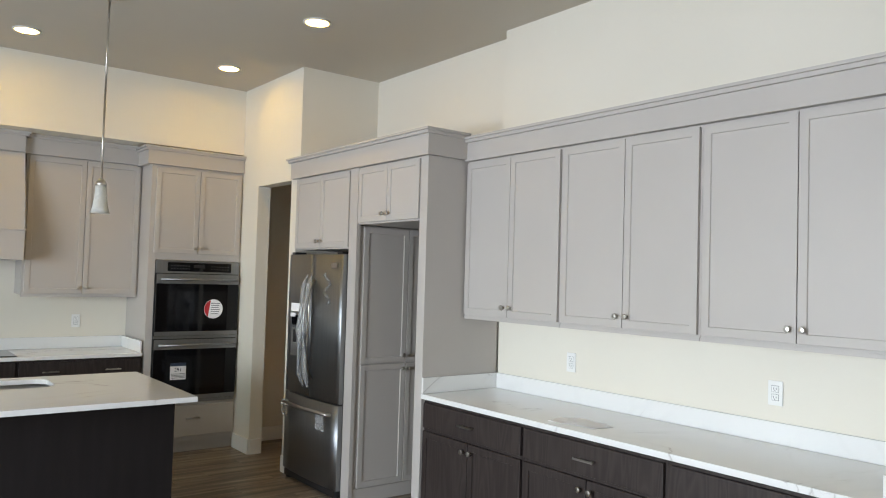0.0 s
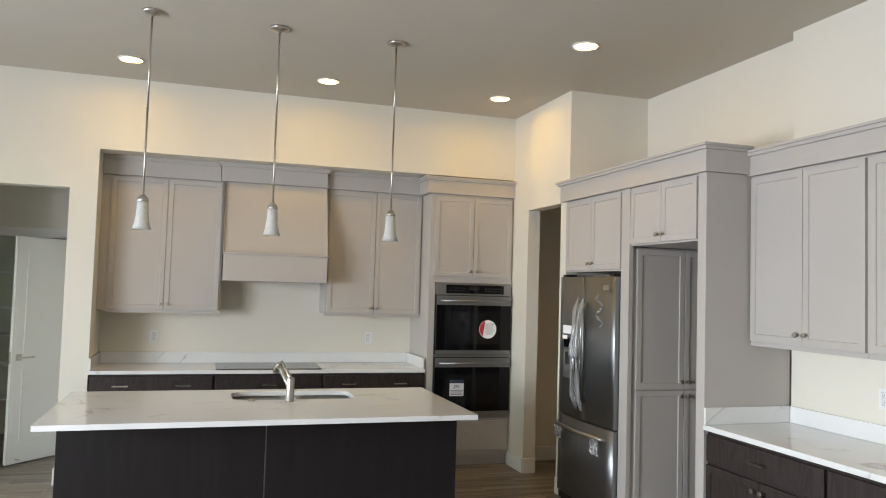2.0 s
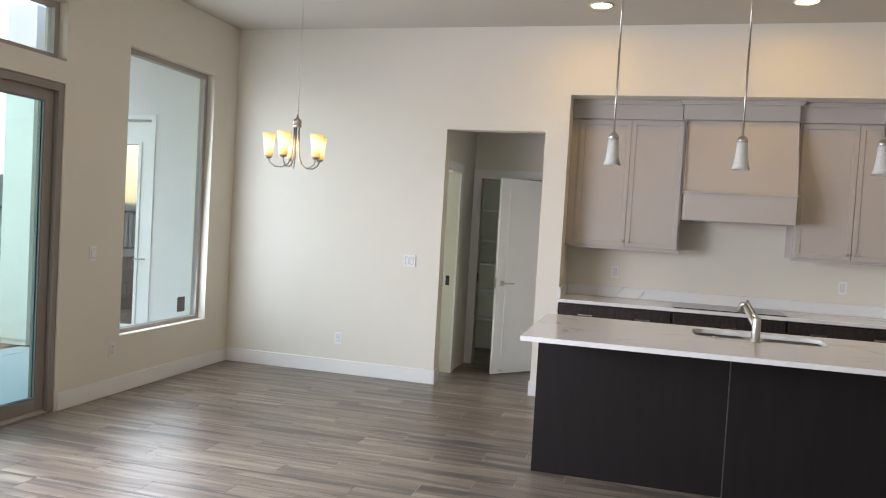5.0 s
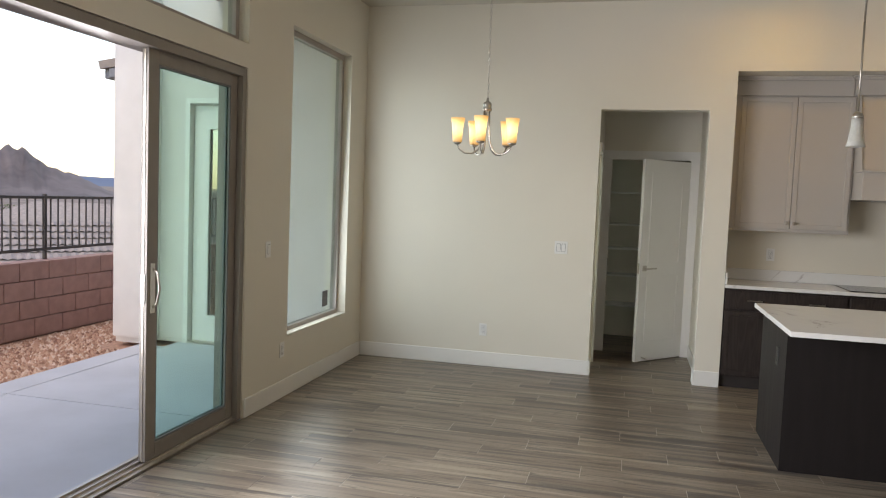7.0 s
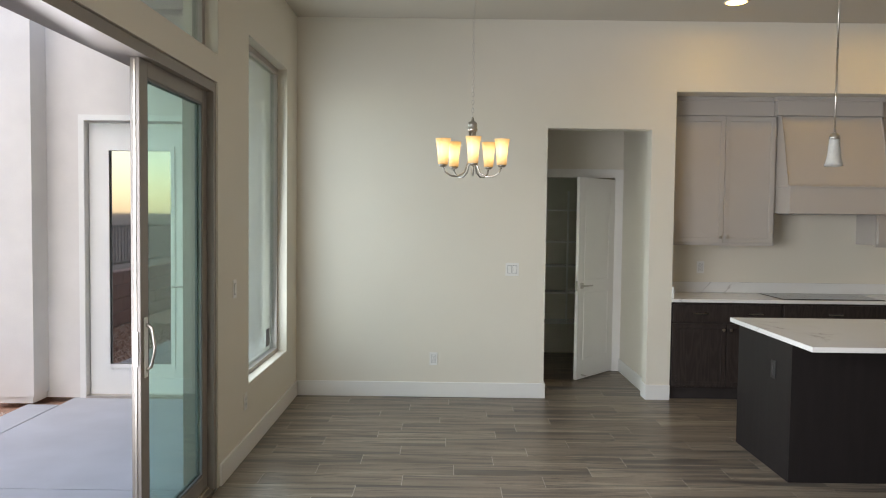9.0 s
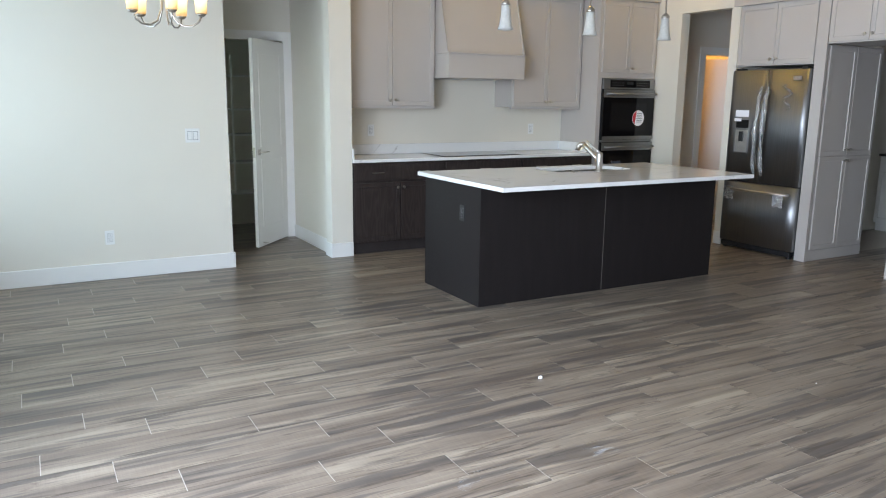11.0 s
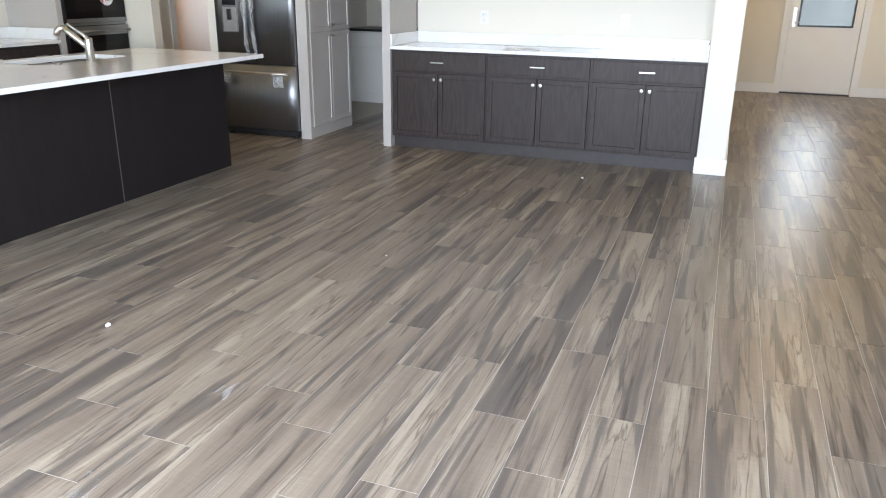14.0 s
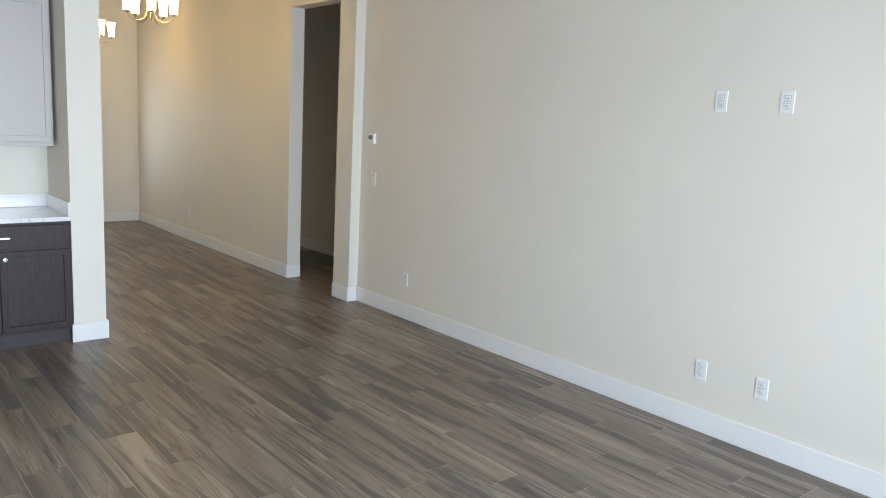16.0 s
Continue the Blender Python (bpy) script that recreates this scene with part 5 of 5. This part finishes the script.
part("threshold", solid((-1.655, -0.725, -0.02, 0.12, 0.0, 0.02)), M_ALU, wd)
part("brick_mould", solid((-1.705, -1.656, -0.015, -0.001, 0, 2.51), (-0.724, -0.675, -0.015, -0.001, 0, 2.51), (-1.656, -0.724, -0.015, -0.001, 2.461, 2.51)), M_TRIM, wing)
part("handle", tube([(-0.800, 0.06, 1.0), (-0.800, 0.01, 1.0), (-0.900, 0.005, 1.0)], 0.009), M_BRUSHED, wd)
ea = thing("roof_eave", (-4.43, 0, 3.40), "stucco roof eave above the patio", "eave")
part("soffit", solid((-1.25, -0.001, -3.0, 7.11, 0.0, 0.18)), M_STUCCO, ea)
part("gutter", solid((-1.37, -1.251, -3.0, 7.11, 0.03, 0.17), bevel=0.02), M_INK, ea, "grey gutter")

# block wall and iron fence along the yard
WX = -7.85
bw = setting("yard_wall", solid((WX - 0.07, WX + 0.07, -6, 16, GZ - 0.1, 0.60)), M_MORTAR, "red-brown block wall with an iron fence on top", "garden wall")
block = mesh_of("block", solid((-0.1, 0.1, -0.198, 0.198, -0.096, 0.096), bevel=0.006), M_BLOCK)
for row in range(4):
    for k in range(34):
        y = -1.0 + k * 0.404 + (0.2 if row % 2 else 0)
        b = new("block", block)
        b.parent, b.location = bw, (WX, y, GZ - 0.03 + 0.098 + row * 0.2)
fence = thing("iron_fence", (WX, 0, 0.735), "dark bronze iron picket fence on the block wall", "fence")
part("rail", solid((-0.016, 0.016, -1.2, 12.6, 0.10, 0.13)), M_IRON, fence)
part("rail", solid((-0.016, 0.016, -1.2, 12.6, 0.66, 0.69)), M_IRON, fence)
picket = mesh_of("picket", solid((-0.0065, 0.0065, -0.0065, 0.0065, 0.131, 0.659)), M_IRON)
for k in range(125):
    p = new("picket", picket)
    p.parent, p.location = fence, (0, -1.15 + k * 0.11, 0)
fp = mesh_of("post", solid((-0.016, 0.016, -0.016, 0.016, -0.005, 0.71)), M_IRON)
for k in range(7):
    p = new("post", fp)
    p.parent, p.location = fence, (-0.033, -0.6 + k * 1.94, 0)


def pebbles():
    """Loose stones on the gravel bed."""
    rng = random.Random(5)
    verts, faces = [], []
    for _ in range(9000):
        x, y, r = rng.uniform(-7.72, -6.48), rng.uniform(2.5, 11.0), rng.uniform(0.012, 0.032)
        if x > -6.9 and y > 6.7:
            continue
        n = len(verts)
        t = rng.uniform(0, 6.28)
        for j in range(4):
            a = t + j * 1.5708
            q = r * rng.uniform(0.7, 1.3)
            verts.append((x + q * math.cos(a), y + q * math.sin(a), GZ - 0.052))
        verts.append((x + rng.uniform(-0.3, 0.3) * r, y + rng.uniform(-0.3, 0.3) * r, GZ - 0.05 + r * rng.uniform(0.7, 1.2)))
        faces += [(n + j, n + (j + 1) % 4, n + 4) for j in range(4)]
    me = bpy.data.meshes.new("gravel")
    me.from_pydata(verts, [], faces)
    me.materials.append(M_STONES)
    return tagged(new("gravel", me), "loose red and tan landscape gravel", "gravel", kind="stuff")


M_STONES = material("gravel_stones", (0.42, 0.25, 0.18), 0.9)
t = M_STONES.node_tree
g = t.nodes.new("ShaderNodeNewGeometry")
r = ramp(t, [(0.0, (0.22, 0.11, 0.08)), (0.4, (0.42, 0.24, 0.17)), (0.7, (0.52, 0.34, 0.25)), (1.0, (0.62, 0.50, 0.42))])
t.links.new(g.outputs["Random Per Island"], r.inputs[0])
t.links.new(r.outputs[0], t.nodes["Principled BSDF"].inputs["Base Color"])
pebbles()


def gable_house(x, y, z, w, d, h, rise, turn, label, mat):
    s = thing("neighbour_house", pose(x, y, z, 0, 0, turn), label, "house")
    part("wall", solid((-w / 2, w / 2, -d / 2, d / 2, 0, h)), M_STUCCO, s)
    bm = bmesh.new()
    o = 0.5
    a = [bm.verts.new(p) for p in ((-w / 2 - o, -d / 2 - o, h), (w / 2 + o, -d / 2 - o, h), (w / 2 + o, d / 2 + o, h), (-w / 2 - o, d / 2 + o, h), (-w / 4, 0, h + rise), (w / 4, 0, h + rise))]
    for q in ((0, 1, 5, 4), (2, 3, 4, 5), (1, 2, 5), (3, 0, 4), (3, 2, 1, 0)):
        bm.faces.new([a[k] for k in q])
    roof_ = part("roof", bm, mat, s, "pale barrel-tile roof")
    for sx in (-1, 1):
        part("window", solid((sx * w / 4 - 0.5, sx * w / 4 + 0.5, -d / 2 - 0.02, -d / 2 - 0.002, h * 0.35, h * 0.75)), M_BLACK, s)
    return s


def tile_rows(parent, w, d, h, rise):
    """Barrel-tile ridges on the near slope."""
    verts, faces = [], []
    for k in range(64):
        x = -w / 2 + k * w / 63
        for j in range(14):
            t0, t1 = j / 14, (j + 0.97) / 14
            n = len(verts)
            for tt, lift in ((t0, 0.07), (t1, 0.03)):
                yy, zz = -d / 2 - 0.5 + (d / 2 + 0.5) * tt, h + rise * tt
                verts.extend([(x - 0.11, yy, zz + lift - 0.045), (x, yy, zz + lift), (x + 0.11, yy, zz + lift - 0.045)])
            faces.extend([(n, n + 1, n + 4, n + 3), (n + 1, n + 2, n + 5, n + 4)])
    me = bpy.data.meshes.new("roof_tiles")
    me.from_pydata(verts, [], faces)
    me.materials.append(M_TILE)
    ob = new("roof_tiles", me)
    ob.parent = parent
    tagged(ob, kind="stuff")


nh = gable_house(-19, 19, -6.0, 14, 12, 4.2, 2.2, 50, "lower neighbour house with a pale tiled roof", M_TILE)
tile_rows(nh, 14, 12, 4.2, 2.2)
gable_house(-34, 28, -6.0, 13, 10, 3.2, 2.0, 35, "neighbour house further down the slope", M_TILE)
gable_house(-52, 60, -6.0, 15, 11, 3.5, 2.2, 10, "far tan house on the desert slope", M_TILE)
gable_house(-70, 58, -6.0, 15, 11, 3.5, 2.2, 60, "far tan house on the desert slope", M_TILE)
# eave of the next wing
ev = thing("house_eave", (-9.36, 10.2, 3.0), "tiled eave with a grey gutter beyond the column", "eave")
part("fascia", solid((0.0, 3.0, 0.0, 3.0, 0.0, 0.30)), M_STUCCO, ev)
part("wall", solid((0.5, 3.0, 0.5, 3.0, -9.0, -0.001)), M_STUCCO, ev)
part("gutter", solid((-0.14, -0.001, -0.05, 3.0, 0.16, 0.31), (0.0, 3.0, -0.14, -0.001, 0.16, 0.31), bevel=0.02), M_INK, ev, "grey gutter")
part("roof", moved(solid((-0.15, 3.2, -0.15, 3.2, 0, 0.12)), Matrix.Translation((0, 0, 0.33)) @ pose(0, 0, 0, 8, -8)), M_TILE, ev, "pale roof tiles")


def hills(name, mat, dist, height, a0, a1, seed, label, base=-6.2):
    """A long ridge of hills far off, as a folded sheet."""
    bm = bmesh.new()
    rows = []
    n = 90
    for k in range(n + 1):
        a = radians(a0 + (a1 - a0) * k / n)
        e = min(1, 4 * k / n, 4 * (n - k) / n)
        hgt = height * e * (0.62 + 0.22 * noise.noise((k * 0.09 + seed, seed, 0)) + 0.12 * noise.noise((k * 0.5, seed, 3)))
        row = []
        for j, (f, hh) in enumerate(((0.72, 0.0), (0.80, 0.18), (0.88, 0.5), (0.95, 0.92), (1.0, 1.0), (1.2, 0.9))):
            dd = dist * f * (1 + 0.05 * noise.noise((k * 0.4, j * 1.3, seed)))
            row.append(bm.verts.new((-dd * math.sin(a), dd * math.cos(a), base + max(0, hgt) * hh)))
        rows.append(row)
    for p, q in zip(rows, rows[1:]):
        for j in range(5):
            bm.faces.new((p[j], q[j], q[j + 1], p[j + 1])).smooth = True
    bmesh.ops.recalc_face_normals(bm, faces=bm.faces[:])
    return setting(name, bm, mat, label, "hill")


hills("backdrop_mesa", M_HILL, 520, 36, 37.3, 60, 2.3, "dry reddish flat-topped hill")
hills("backdrop_ridge", M_RIDGE, 3000, 48, -20, 130, 7.1, "mountain ridge tinted with blue distance haze")


def brush():
    """Desert bushes on the slope beyond the fence."""
    rng = random.Random(9)
    verts, faces = [], []
    for _ in range(700):
        d, a = rng.uniform(22, 260), radians(rng.uniform(15, 75))
        x, y, r = -d * math.sin(a), d * math.cos(a), rng.uniform(0.4, 1.3)
        for _ in range(16):
            p = Vector((x + rng.gauss(0, r * 0.5), y + rng.gauss(0, r * 0.5), -6.0 + abs(rng.gauss(0, r * 0.6))))
            n = len(verts)
            verts += [p + Vector([rng.uniform(-1, 1) * r * 0.5 for _ in range(3)]) for _ in range(3)]
            faces.append((n, n + 1, n + 2))
    me = bpy.data.meshes.new("desert_brush")
    me.from_pydata(verts, [], faces)
    me.materials.append(M_LEAF)
    return tagged(new("desert_brush", me), "scattered green and tan desert brush", "bushes", kind="stuff")


brush()

# ---- floor planks ----
floor = setting("floor", solid((WEST, 8.9, -3.2, 7.82, -0.029, -0.0015), (-4.2, -0.5, 7.82, 10.0, -0.029, -0.0015)), M_GROUT, "wood-look porcelain plank floor in taupe and grey streaks", "floor")
PW, PL, GAP, SIDE = 0.195, 0.875, 0.0036, 0.0024
KNOWN = {-3: 0.665, -2: 0.247, 8: 0.822, 9: 0.545, 10: 0.05, 11: 0.40, 12: 0.172, 13: 0.785, 14: 0.352, -1: 0.81, 0: 0.09, 1: 0.628, 2: 0.218, 3: 0.5, 4: 0.87, 5: 0.717, 6: 0.185, 7: 0.38}
plank = mesh_of("plank", solid((0, PL - GAP, 0, PW - SIDE, -0.012, 0.0)), M_PLANK)
far_verts, far_faces = [], []
rng = random.Random(4)


def slabs(k):
    """Where the floor lies under row k: stretches along x."""
    y = 1.263 + k * PW
    if y > 7.15:
        return [(-2.25, -1.0)] if y < 8.4 else [(-2.4, -0.5)]
    if y + PW < -0.95:
        return [(2.75, 5.5)]
    out = [(WEST, 3.0 if 4.2 < y or 1.3 < y < 1.5 else 2.95)]
    if y < 1.28:
        out = [(WEST, 8.9)]
    elif 4.2 < y < 5.1:
        out = [(WEST, 6.0)]
    elif 6.1 < y:
        out = [(WEST, 5.4)]
    return out


for k in range(-22, 43):
    y = 1.263 + k * PW
    start = KNOWN.get(k, (0.11 + k * 0.29 + rng.uniform(-0.08, 0.08)) % PL)
    for a, b in slabs(k):
        x = start - PL * math.ceil((start - a) / PL)
        while x < b:
            x0, x1 = max(x, a), min(x + PL - GAP, b)
            if x1 - x0 > 0.02:
                if x0 == x and x1 == x + PL - GAP and 0.3 < y < 4.6 and x < 2.2:
                    p = new("plank", plank)
                    p.parent, p.location = floor, (x, y, 0)
                else:
                    n = len(far_verts)
                    y1 = y + PW - SIDE
                    far_verts += [(x0, y, -0.012), (x1, y, -0.012), (x1, y1, -0.012), (x0, y1, -0.012), (x0, y, 0), (x1, y, 0), (x1, y1, 0), (x0, y1, 0)]
                    far_faces += [tuple(n + j for j in q) for q in ((4, 5, 6, 7), (0, 1, 5, 4), (1, 2, 6, 5), (2, 3, 7, 6), (3, 0, 4, 7))]
            x += PL
me = bpy.data.meshes.new("far_planks")
me.from_pydata(far_verts, [], far_faces)
me.materials.append(M_PLANKS)
fpk = new("far_planks", me)
fpk.parent = floor
tagged(fpk, kind="stuff")
